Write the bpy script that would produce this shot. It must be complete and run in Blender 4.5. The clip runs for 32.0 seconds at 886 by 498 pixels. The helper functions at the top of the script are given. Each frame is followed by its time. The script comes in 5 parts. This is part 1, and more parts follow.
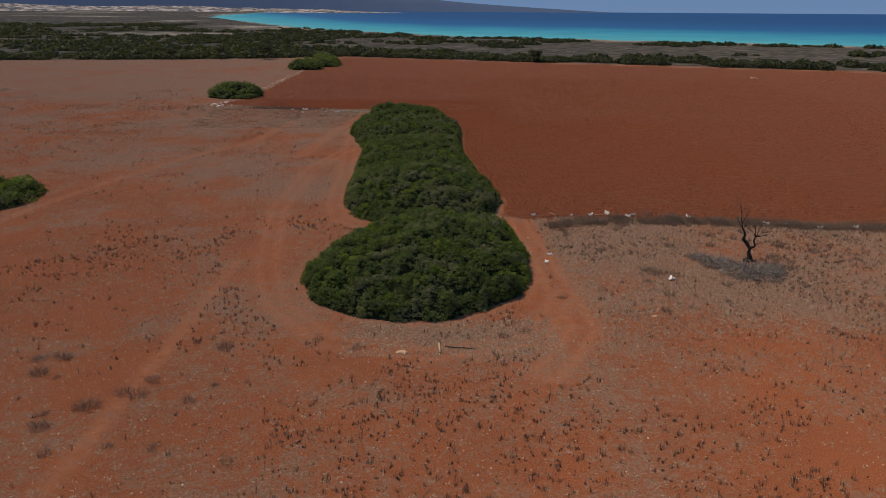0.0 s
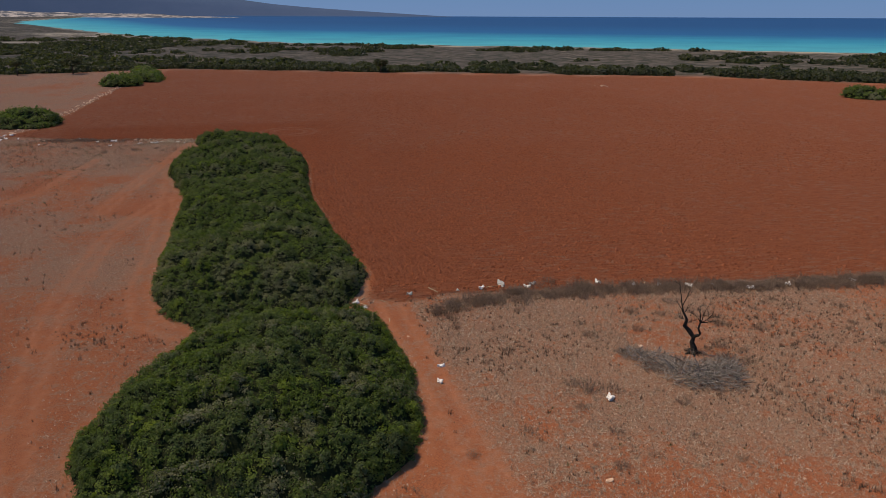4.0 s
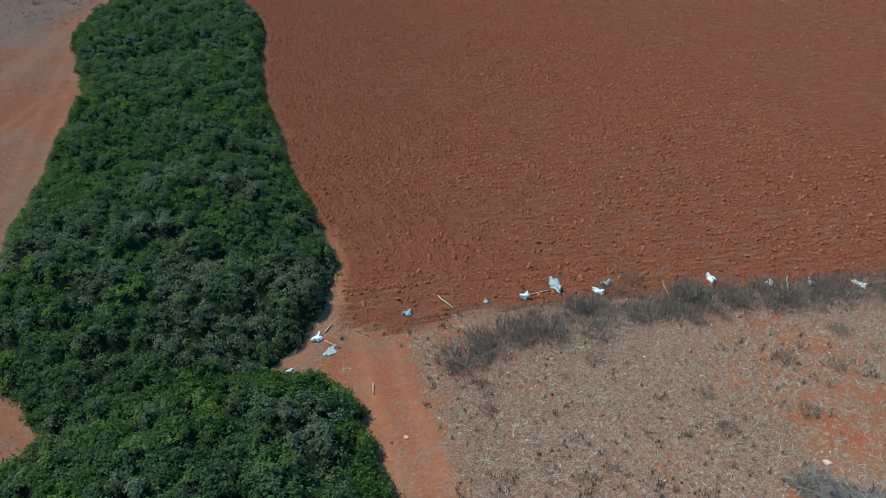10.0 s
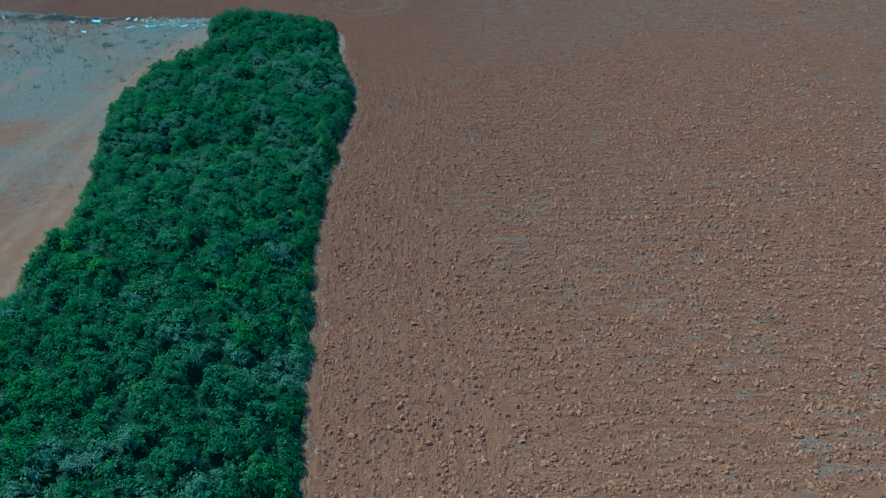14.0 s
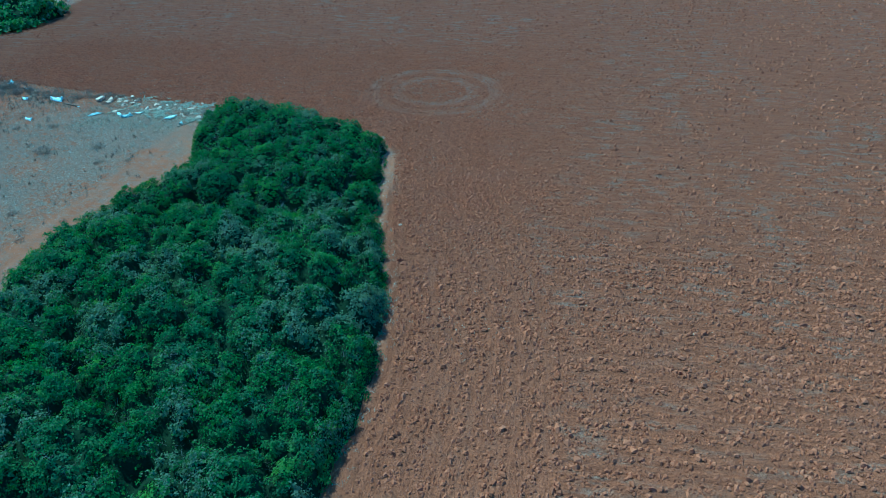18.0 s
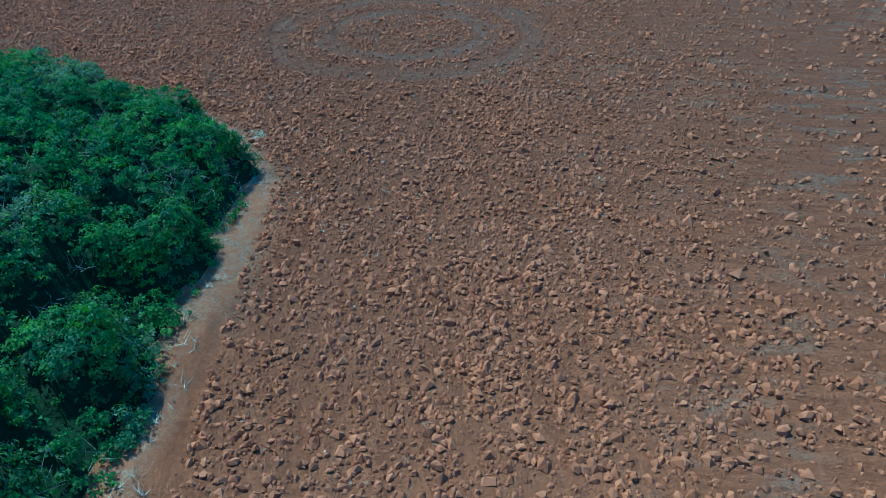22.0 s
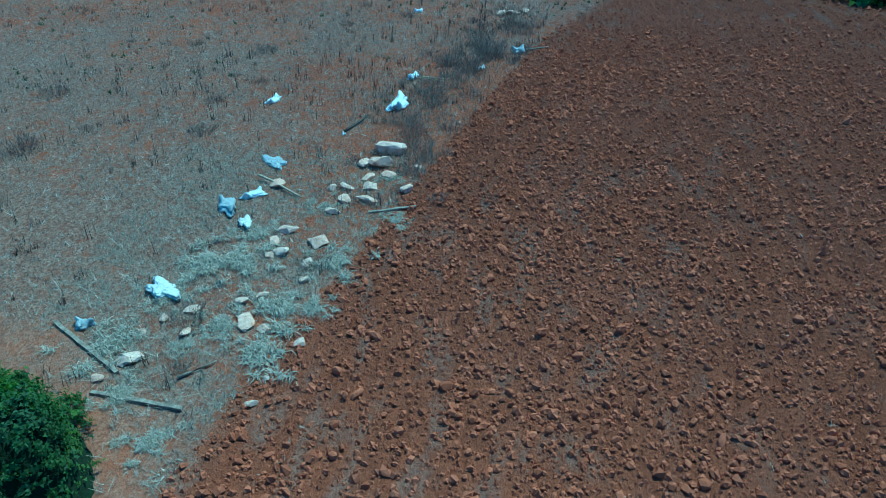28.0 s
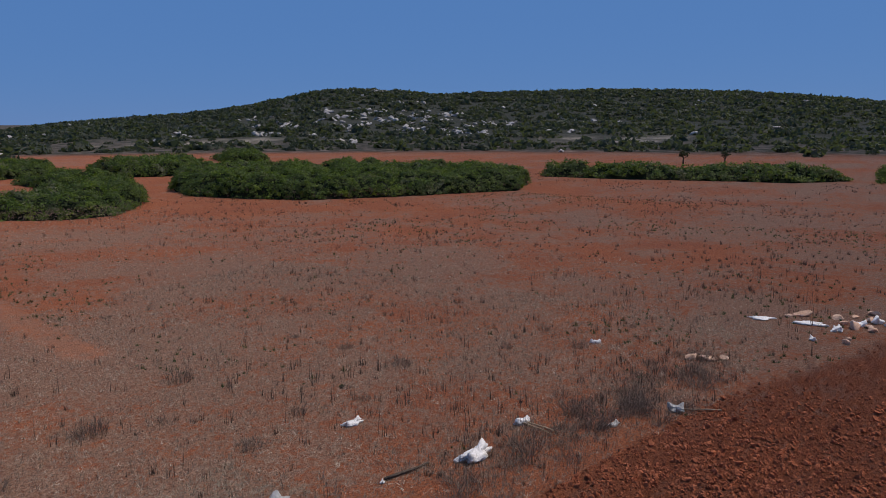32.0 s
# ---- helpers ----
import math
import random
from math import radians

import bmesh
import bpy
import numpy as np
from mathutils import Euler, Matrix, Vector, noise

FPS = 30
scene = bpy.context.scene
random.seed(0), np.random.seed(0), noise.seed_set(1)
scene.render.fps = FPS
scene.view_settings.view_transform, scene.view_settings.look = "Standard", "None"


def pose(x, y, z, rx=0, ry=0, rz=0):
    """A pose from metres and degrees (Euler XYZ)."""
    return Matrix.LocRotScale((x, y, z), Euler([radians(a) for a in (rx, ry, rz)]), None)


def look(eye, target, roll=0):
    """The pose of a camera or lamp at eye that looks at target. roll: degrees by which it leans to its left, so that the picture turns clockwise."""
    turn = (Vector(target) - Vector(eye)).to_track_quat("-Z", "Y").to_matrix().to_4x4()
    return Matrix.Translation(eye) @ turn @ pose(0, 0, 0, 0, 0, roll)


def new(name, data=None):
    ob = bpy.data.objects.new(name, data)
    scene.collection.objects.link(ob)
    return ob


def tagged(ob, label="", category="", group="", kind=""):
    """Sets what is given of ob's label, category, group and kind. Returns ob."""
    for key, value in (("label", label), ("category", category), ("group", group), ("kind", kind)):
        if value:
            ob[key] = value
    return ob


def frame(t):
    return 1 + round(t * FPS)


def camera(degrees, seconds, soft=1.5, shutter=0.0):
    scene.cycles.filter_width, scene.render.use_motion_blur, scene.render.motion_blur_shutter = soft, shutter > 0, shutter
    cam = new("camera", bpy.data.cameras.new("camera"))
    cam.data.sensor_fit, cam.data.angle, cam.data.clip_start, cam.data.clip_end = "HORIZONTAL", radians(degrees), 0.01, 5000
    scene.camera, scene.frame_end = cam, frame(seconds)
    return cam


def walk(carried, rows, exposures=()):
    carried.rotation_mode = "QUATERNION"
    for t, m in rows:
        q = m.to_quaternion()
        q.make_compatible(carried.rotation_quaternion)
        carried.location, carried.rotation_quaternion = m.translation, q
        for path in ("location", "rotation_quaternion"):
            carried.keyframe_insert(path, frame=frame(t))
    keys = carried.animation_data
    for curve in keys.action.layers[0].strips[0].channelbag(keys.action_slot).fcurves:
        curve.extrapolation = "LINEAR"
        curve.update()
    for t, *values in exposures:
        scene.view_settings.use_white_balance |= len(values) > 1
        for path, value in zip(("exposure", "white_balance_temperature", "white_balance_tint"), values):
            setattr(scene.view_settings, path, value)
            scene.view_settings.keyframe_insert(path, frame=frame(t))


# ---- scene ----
cam = camera(62.5, 32.0, soft=0.75)
PATH = [
    (0, (-0.552, -6.73, 20.606), (-0.202, 2.765, 17.486), 0.4),
    (0.5, (-0.408, -4.75, 20.657), (-0.043, 4.743, 17.533), 0.4),
    (1, (-0.221, -1.918, 20.722), (0.189, 7.573, 17.602), 0.4),
    (1.5, (0.104, 1.447, 20.891), (0.664, 10.935, 17.781), 0.4),
    (2, (0.362, 4.68, 21.146), (1.311, 14.14, 18.046), 0.3),
    (2.5, (0.488, 7.298, 21.322), (1.868, 16.708, 18.233), 0.4),
    (3, (0.655, 9.488, 21.512), (2.52, 18.819, 18.437), 0.4),
    (3.5, (0.718, 11.293, 21.726), (3.013, 20.531, 18.662), 0.3),
    (5.5, (1.586, 17.898, 21.813), (3.927, 27.125, 18.752), 0.3),
    (6, (2.206, 20.883, 21.792), (4.551, 30.112, 18.737), 0.3),
    (6.5, (2.852, 23.682, 21.775), (5.198, 32.913, 18.729), 0.2),
    (7, (3.473, 26.088, 21.768), (5.814, 35.321, 18.722), 0.1),
    (7.5, (3.91, 28.029, 21.645), (6.235, 37.225, 18.48), 0.1),
    (8, (4.178, 29.574, 21.667), (6.458, 38.605, 18.027), 0.0),
    (8.5, (4.422, 30.854, 21.632), (6.652, 39.68, 17.492), -0.1),
    (9, (4.853, 32.753, 21.583), (7.038, 41.357, 16.979), -0.0),
    (9.5, (5.437, 35.379, 21.534), (7.563, 43.738, 16.473), -0.0),
    (10, (6.223, 38.694, 21.574), (8.333, 46.949, 16.34), -0.0),
    (10.5, (7.157, 42.593, 21.593), (9.267, 50.834, 16.337), -0.2),
    (11, (8.182, 46.999, 21.602), (10.307, 55.238, 16.348), -0.2),
    (11.5, (9.187, 51.178, 21.958), (11.257, 59.408, 16.669), -0.6),
    (12, (10.125, 54.742, 21.95), (11.944, 63.031, 16.661), -0.9),
    (12.5, (10.802, 57.698, 21.942), (12.372, 66.044, 16.662), -1.0),
    (13, (11.407, 60.107, 21.822), (12.477, 68.546, 16.563), -1.2),
    (13.5, (12.042, 62.052, 21.801), (12.623, 70.527, 16.525), -1.3),
    (15.5, (12.954, 72.495, 21.314), (12.725, 80.998, 16.055), -0.1),
    (16, (12.955, 76.738, 21.238), (12.41, 85.225, 15.977), -0.1),
    (16.5, (12.939, 81.491, 21.253), (12.18, 89.96, 15.989), 0.0),
    (17, (12.806, 86.72, 21.238), (12.046, 95.186, 15.97), 0.1),
    (17.5, (12.642, 92.299, 21.227), (11.867, 100.774, 15.976), 0.1),
    (18, (12.454, 97.423, 20.894), (11.664, 105.909, 15.663), -0.2),
    (18.5, (12.192, 101.829, 19.546), (11.382, 110.329, 14.341), -0.2),
    (19, (12.056, 105.43, 17.965), (11.221, 113.931, 12.765), -0.3),
    (19.5, (11.962, 108.343, 16.399), (11.118, 116.841, 11.195), -0.5),
    (20, (11.774, 110.983, 14.693), (10.949, 119.467, 9.464), -0.3),
    (20.5, (11.502, 114.266, 13.018), (10.692, 122.729, 7.754), -0.2),
    (21, (11.325, 118.462, 11.232), (10.469, 126.908, 5.946), -0.5),
    (21.5, (10.904, 123.178, 9.554), (10.059, 131.619, 4.259), -0.6),
    (22, (10.614, 127.683, 8.19), (9.748, 136.109, 2.875), -0.8),
    (22.5, (10.384, 131.341, 7.779), (9.219, 139.735, 2.47), -1.3),
    (23, (10.197, 134.453, 7.688), (7.972, 142.652, 2.414), -1.7),
    (23.5, (10.053, 137.026, 7.566), (6.387, 144.73, 2.351), -1.9),
    (24, (9.924, 139.067, 7.462), (4.999, 146.086, 2.316), -1.8),
    (24.5, (9.237, 140.838, 7.352), (3.543, 147.119, 2.048), 0.04),
    (26.5, (4.793, 149.776, 8.66), (-2.742, 153.364, 3.151), 1.2),
    (27, (2.103, 152.498, 8.723), (-5.983, 154.51, 3.194), 0.6),
    (27.5, (-0.157, 154.514, 8.809), (-8.457, 155.023, 3.255), 0.2),
    (28, (-1.922, 156.025, 8.891), (-10.306, 154.995, 3.539), -0.0),
    (28.5, (-3.379, 157.293, 8.885), (-11.569, 154.59, 3.824), -0.6),
    (29, (-4.571, 158.281, 8.945), (-12.206, 153.96, 4.144), -0.9),
    (29.5, (-5.593, 159.187, 8.902), (-13.137, 154.352, 4.463), -0.9),
    (30, (-6.38, 159.817, 8.869), (-14.11, 154.873, 4.895), -0.7),
    (30.5, (-7.02, 160.29, 8.844), (-14.957, 155.212, 5.494), -0.4),
    (31, (-7.536, 160.685, 8.848), (-15.64, 155.493, 6.134), -0.2),
    (31.5, (-7.908, 160.981, 8.915), (-16.14, 155.693, 6.849), -0.0),
    (32, (-8.31, 161.126, 8.893), (-16.6, 155.79, 7.218), 0.0),
]
EXPOSURES = [
    (0.0, 0.02, 8800, 17), (3.0, 0.1, 8700, 17), (6.0, 0.24, 8500, 18), (8.6, 0.34, 8300, 16), (10.0, 0.58, 5600, -14), (11.3, 0.7, 4000, -40),
    (13.0, 0.92, 3420, -50), (18.0, 1.01, 3430, -50), (21.0, 1.16, 3560, -47), (23.0, 1.14, 3540, -48), (24.0, 1.34, 3560, -48), (28.2, 0.62, 3780, -43), (29.0, 0.32, 4120, -38), (30.6, 0.26, 4350, -29),
    (31.1, 0.22, 5000, -16), (31.6, 0.02, 6500, 10), (32.0, 0.0, 7150, 18),
]
walk(cam, [(t, look(eye, target, roll)) for t, eye, target, roll in PATH], EXPOSURES)

# ---- light ----
SUN_FROM = Vector((-0.86, 0.50, 1.9)).normalized()  # high sun, behind the far left of the first view
world = bpy.data.worlds.new("world")
scene.world = world
world.use_nodes = True
wn = world.node_tree
sky = wn.nodes.new("ShaderNodeTexSky")
sky.sky_type = "NISHITA"
sky.sun_disc = False
sky.sun_elevation = math.asin(SUN_FROM.z)
sky.sun_rotation = math.atan2(SUN_FROM.x, SUN_FROM.y)
sky.altitude = 2200
sky.air_density, sky.dust_density, sky.ozone_density = 1.0, 0.05, 5.0
blue = wn.nodes.new("ShaderNodeMix")  # deep, dry summer blue over the plain sky model
blue.data_type = "RGBA"
blue.inputs[0].default_value = 0.9
blue.inputs[7].default_value = (0.8, 2.6, 6.6, 1)
wn.links.new(sky.outputs[0], blue.inputs[6])
wn.links.new(blue.outputs[2], wn.nodes["Background"].inputs[0])
wn.nodes["Background"].inputs[1].default_value = 0.075
sun = new("sun", bpy.data.lights.new("sun", "SUN"))
sun.data.energy, sun.data.angle, sun.data.color = 3.2, radians(0.55), (1.0, 0.955, 0.89)
sun.matrix_world = look(SUN_FROM * 100, (0, 0, 0))

# ---- helpers for meshes and materials ----
rng = np.random.default_rng(7)


def quick_mesh(name, verts, faces, smooth=False):
    """A mesh from arrays: verts (n, 3); faces (m, 3) or (m, 4)."""
    me = bpy.data.meshes.new(name)
    verts, faces = np.asarray(verts, np.float32), np.asarray(faces, np.int32)
    k = faces.shape[1]
    me.vertices.add(len(verts))
    me.vertices.foreach_set("co", verts.ravel())
    me.loops.add(faces.size)
    me.loops.foreach_set("vertex_index", faces.ravel())
    me.polygons.add(len(faces))
    me.polygons.foreach_set("loop_start", np.arange(0, faces.size, k, dtype=np.int32))
    me.polygons.foreach_set("loop_total", np.full(len(faces), k, np.int32))
    me.polygons.foreach_set("use_smooth", np.full(len(faces), smooth))
    me.update(calc_edges=True)
    return me


def thing(name, me=None, material=None, label="", category="", group="", kind="", at=None):
    ob = new(name, me)
    if me is not None and material is not None and not me.materials:
        me.materials.append(material)
    if at is not None:
        ob.matrix_basis = at
    return tagged(ob, label, category, group, kind)


def piece(name, me, material, parent, label="", kind="", at=None):
    """A part: one mesh under its thing."""
    ob = new(name, me)
    if not me.materials:
        me.materials.append(material)
    ob.parent = parent
    if at is not None:
        ob.matrix_basis = at
    return tagged(ob, label, "", "", kind)


def fractal(x, y, size, seed=0, octaves=3):
    """Smooth value noise in about -1..1 over arrays, with features of that size in metres."""
    out, amp, total = np.zeros_like(np.asarray(x, float)), 1.0, 0.0
    for o in range(octaves):
        u, v = np.asarray(x) / size * 2 ** o + 17.3 * seed, np.asarray(y) / size * 2 ** o - 9.1 * seed
        i, j = np.floor(u), np.floor(v)
        a, b = u - i, v - j
        a, b = a * a * (3 - 2 * a), b * b * (3 - 2 * b)

        def h(p, q):
            s = np.sin(p * 127.1 + q * 311.7 + seed * 74.7 + o * 13.3) * 43758.5453
            return (s - np.floor(s)) * 2 - 1

        val = (h(i, j) * (1 - a) + h(i + 1, j) * a) * (1 - b) + (h(i, j + 1) * (1 - a) + h(i + 1, j + 1) * a) * b
        out, total, amp = out + amp * val, total + amp, amp * 0.5
    return out / total


def inside_distance(px, py, poly):
    """Signed distance to a closed outline: positive within."""
    px, py = np.asarray(px, float), np.asarray(py, float)
    best, within = np.full(px.shape, 1e9), np.zeros(px.shape, bool)
    n = len(poly)
    for k in range(n):
        (ax, ay), (bx, by) = poly[k], poly[(k + 1) % n]
        dx, dy = bx - ax, by - ay
        s = np.clip(((px - ax) * dx + (py - ay) * dy) / (dx * dx + dy * dy + 1e-9), 0, 1)
        best = np.minimum(best, np.hypot(px - ax - s * dx, py - ay - s * dy))
        cross = ((ay > py) != (by > py)) & (px < (bx - ax) * (py - ay) / (by - ay + 1e-12) + ax)
        within ^= cross
    return np.where(within, best, -best)


def line_distance(px, py, line):
    best = np.full(np.shape(px), 1e9)
    for (ax, ay), (bx, by) in zip(line, line[1:]):
        dx, dy = bx - ax, by - ay
        s = np.clip(((px - ax) * dx + (py - ay) * dy) / (dx * dx + dy * dy + 1e-9), 0, 1)
        best = np.minimum(best, np.hypot(px - ax - s * dx, py - ay - s * dy))
    return best


def ramp(v, a, b):
    k = np.clip((v - a) / (b - a), 0, 1)
    return k * k * (3 - 2 * k)


class Nodes:
    """Short hand for node materials."""

    def __init__(self, name, roughness=0.9, specular=0.2, diffuse=0.0):
        self.mat = bpy.data.materials.new(name)
        self.mat.use_nodes = True
        self.tree = self.mat.node_tree
        self.bsdf = self.tree.nodes["Principled BSDF"]
        self.bsdf.inputs["Roughness"].default_value = roughness
        self.bsdf.inputs["Specular IOR Level"].default_value = specular
        self.bsdf.inputs["Diffuse Roughness"].default_value = diffuse
        self.place = self.tree.nodes.new("ShaderNodeTexCoord").outputs["Object"]

    def node(self, kind, **values):
        n = self.tree.nodes.new(kind)
        for k, v in values.items():
            n.inputs[k.replace("_", " ")].default_value = v
        return n

    def link(self, a, b):
        self.tree.links.new(a, b)

    def noise(self, scale, detail=4.0, rough=0.55, at=None):
        n = self.node("ShaderNodeTexNoise", Scale=scale, Detail=detail, Roughness=rough)
        self.link(at or self.place, n.inputs["Vector"])
        return n.outputs["Fac"]

    def shifted(self, by):
        n = self.tree.nodes.new("ShaderNodeVectorMath")
        n.inputs[1].default_value = (by, by, by)
        self.link(self.place, n.inputs[0])
        return n.outputs[0]

    def cells(self, scale, at=None, out="Distance"):
        n = self.node("ShaderNodeTexVoronoi", Scale=scale)
        self.link(at or self.place, n.inputs["Vector"])
        return n.outputs[out]

    def steps(self, value, *stops):
        n = self.tree.nodes.new("ShaderNodeValToRGB")
        el = n.color_ramp.elements
        while len(el) < len(stops):
            el.new(0.5)
        for e, (p, c) in zip(el, stops):
            e.position = p
            e.color = (c, c, c, 1) if np.isscalar(c) else (*c, 1)
        self.link(value, n.inputs[0])
        return n.outputs[0]

    def mix(self, fac, a, b, mode="MIX"):
        n = self.tree.nodes.new("ShaderNodeMix")
        n.data_type, n.blend_type = "RGBA", mode
        for socket, v in ((n.inputs[0], fac), (n.inputs[6], a), (n.inputs[7], b)):
            if isinstance(v, bpy.types.NodeSocket):
                self.link(v, socket)
            elif np.isscalar(v):
                socket.default_value = v
            else:
                socket.default_value = (*v, 1)
        return n.outputs[2]

    def math(self, op, a, b=0.0):
        n = self.tree.nodes.new("ShaderNodeMath")
        n.operation = op
        for socket, v in zip(n.inputs, (a, b)):
            if isinstance(v, bpy.types.NodeSocket):
                self.link(v, socket)
            else:
                socket.default_value = v
        return n.outputs[0]

    def attribute(self, name):
        n = self.tree.nodes.new("ShaderNodeAttribute")
        n.attribute_name = name
        return n.outputs["Fac"]

    def island(self):
        return self.tree.nodes.new("ShaderNodeNewGeometry").outputs["Random Per Island"]

    def each(self):
        return self.tree.nodes.new("ShaderNodeObjectInfo").outputs["Random"]

    def finish(self, color, height=None, strength=0.5, distance=0.05):
        if isinstance(color, bpy.types.NodeSocket):
            self.link(color, self.bsdf.inputs["Base Color"])
        else:
            self.bsdf.inputs["Base Color"].default_value = (*color, 1)
        if height is not None:
            b = self.node("ShaderNodeBump", Strength=strength, Distance=distance)
            self.link(height, b.inputs["Height"])
            self.link(b.outputs[0], self.bsdf.inputs["Normal"])
        return self.mat


# ---- plan: outlines on the ground, in metres ----
THICKET = [(-12.3, 59.5), (-10.4, 54), (-6.8, 51), (-2.2, 49.6), (1.7, 49.6), (5.8, 52.3), (9.3, 55.7), (11.1, 60.5), (11.6, 68.4),
           (10.7, 76.5), (8.6, 79.4), (6.6, 80.6), (8.4, 82.6), (10.0, 86), (11.3, 91), (9.8, 102), (8.8, 117), (8.0, 132), (8.5, 142), (9.4, 153), (8.5, 160),
           (7, 167), (5.7, 174), (5.2, 180), (3, 183), (-1.3, 185.4), (-4.6, 186.9), (-8.2, 187.8), (-11, 187.7), (-12.7, 186), (-13, 182),
           (-10.5, 174.5), (-13.7, 167), (-15.5, 151.5), (-13.5, 142), (-11, 131), (-11, 119), (-11.2, 100), (-10.9, 90),
           (-9.3, 84.5), (-5, 78), (-7.5, 74), (-10, 69.5), (-12.1, 63.5)]
PLOUGHED = [(10.6, 84.2), (13.3, 82.5), (17.9, 83.6), (26.7, 82.6), (38.6, 81.2), (54.6, 79.6), (90, 77), (180, 70), (300, 120), (262, 268),
            (235, 297), (210, 316), (175, 329), (116, 352), (52, 378), (11, 403), (-41, 425), (-49.5, 315), (-50.4, 245), (-52, 212),
            (-56, 202), (-50, 199.9), (-41, 196), (-33, 193.9), (-25.5, 192.2), (-18.3, 190.6), (-14, 189.6), (-9, 188.7), (-4, 187.6), (0, 186), (3.2, 184), (6.2, 180), (8, 167), (9.4, 159),
            (10.2, 153), (9.3, 142), (8.7, 132), (9.6, 117), (10.4, 102), (12, 91)]
SHORE = [(-5000, 4950), (-720, 4950), (-640, 2300), (-420, 1800), (-284, 1430), (-170, 1150), (-95, 1017), (0, 890), (34, 835), (140, 770), (285, 690),
         (407, 610), (505, 540), (800, 380), (1500, 60), (5000, -1500)]
EYE_END = (-10.4, 201.4)
FACE_END = math.atan2(-0.5336, -0.829)


def hill_height(x, y):
    """The long limestone ridge to the south-west."""
    dx, dy = x - EYE_END[0], y - EYE_END[1]
    r = np.hypot(dx, dy)
    off = np.degrees((FACE_END - np.arctan2(dy, dx) + np.pi) % (2 * np.pi) - np.pi)  # to the right of that view
    ridge = np.interp(off, [-75, -45, -31.2, -27, -19.4, -14.5, -10.2, -7.6, -3.7, -0.2, 5.1, 12, 16, 18.4, 22, 25.5, 31.2, 45, 62, 85],
                      [0, 2, 2.5, 12, 21, 32, 47, 50.5, 49, 45, 48, 50, 48, 49, 46.5, 41.5, 32, 22, 8, 0])
    rise = ramp(r, 330, 900) ** 1.25
    return (ridge * rise * (1 + 0.05 * fractal(x, y, 160, 3)) + 1.2 * fractal(x, y, 60, 5) * ramp(r, 330, 480) * (ridge > 1)) * ramp(-r, -2600, -1300)


def shore_side(x, y):
    """Metres inland of the shore line, negative on the water."""
    sx, sy = np.array(SHORE, float).T
    return (np.interp(x, sx, sy) - y) * 0.75


def ground_height(x, y):
    x, y = np.asarray(x, float), np.asarray(y, float)
    inland = shore_side(x, y)
    z = -1.2 * ramp(y, 330, 520) - 0.8 * ramp(-inland, -160, 0) - 6 * ramp(-inland, 0, 60)
    z = z + hill_height(x, y) + ramp(y, 420, 700) * ramp(inland, 20, 140) * (1.2 * fractal(x, y, 70, 8) + 0.3)
    dunes = ramp(-x, 150, 500) * ramp(y, 700, 1100) * ramp(inland, 0, 150)
    z = z + dunes * (6 + 6 * fractal(x, y, 180, 9))
    off = np.hypot(x - EYE_END[0], y - EYE_END[1])
    z = z - 1.65 * ramp(off, 50, 95) * ramp(-x, 38, 70) * ramp(235 - y, 0, 40) * ramp(-off, -420, -300)  # a shallow dip in the west
    far = np.hypot(x, y)
    return z + 15 * ramp(far, 2600, 4900) * (inland > 0)


def strip(x, y):
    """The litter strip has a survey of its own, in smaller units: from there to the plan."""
    return 1.2893 * x + 0.0084 * y + 0.06, -0.0084 * x + 1.2893 * y - 52.32


def west(x, y):
    x, y = strip(x, y)
    return EYE_END[0] + 1.15 * (x - EYE_END[0]), EYE_END[1] + 1.15 * (y - EYE_END[1])

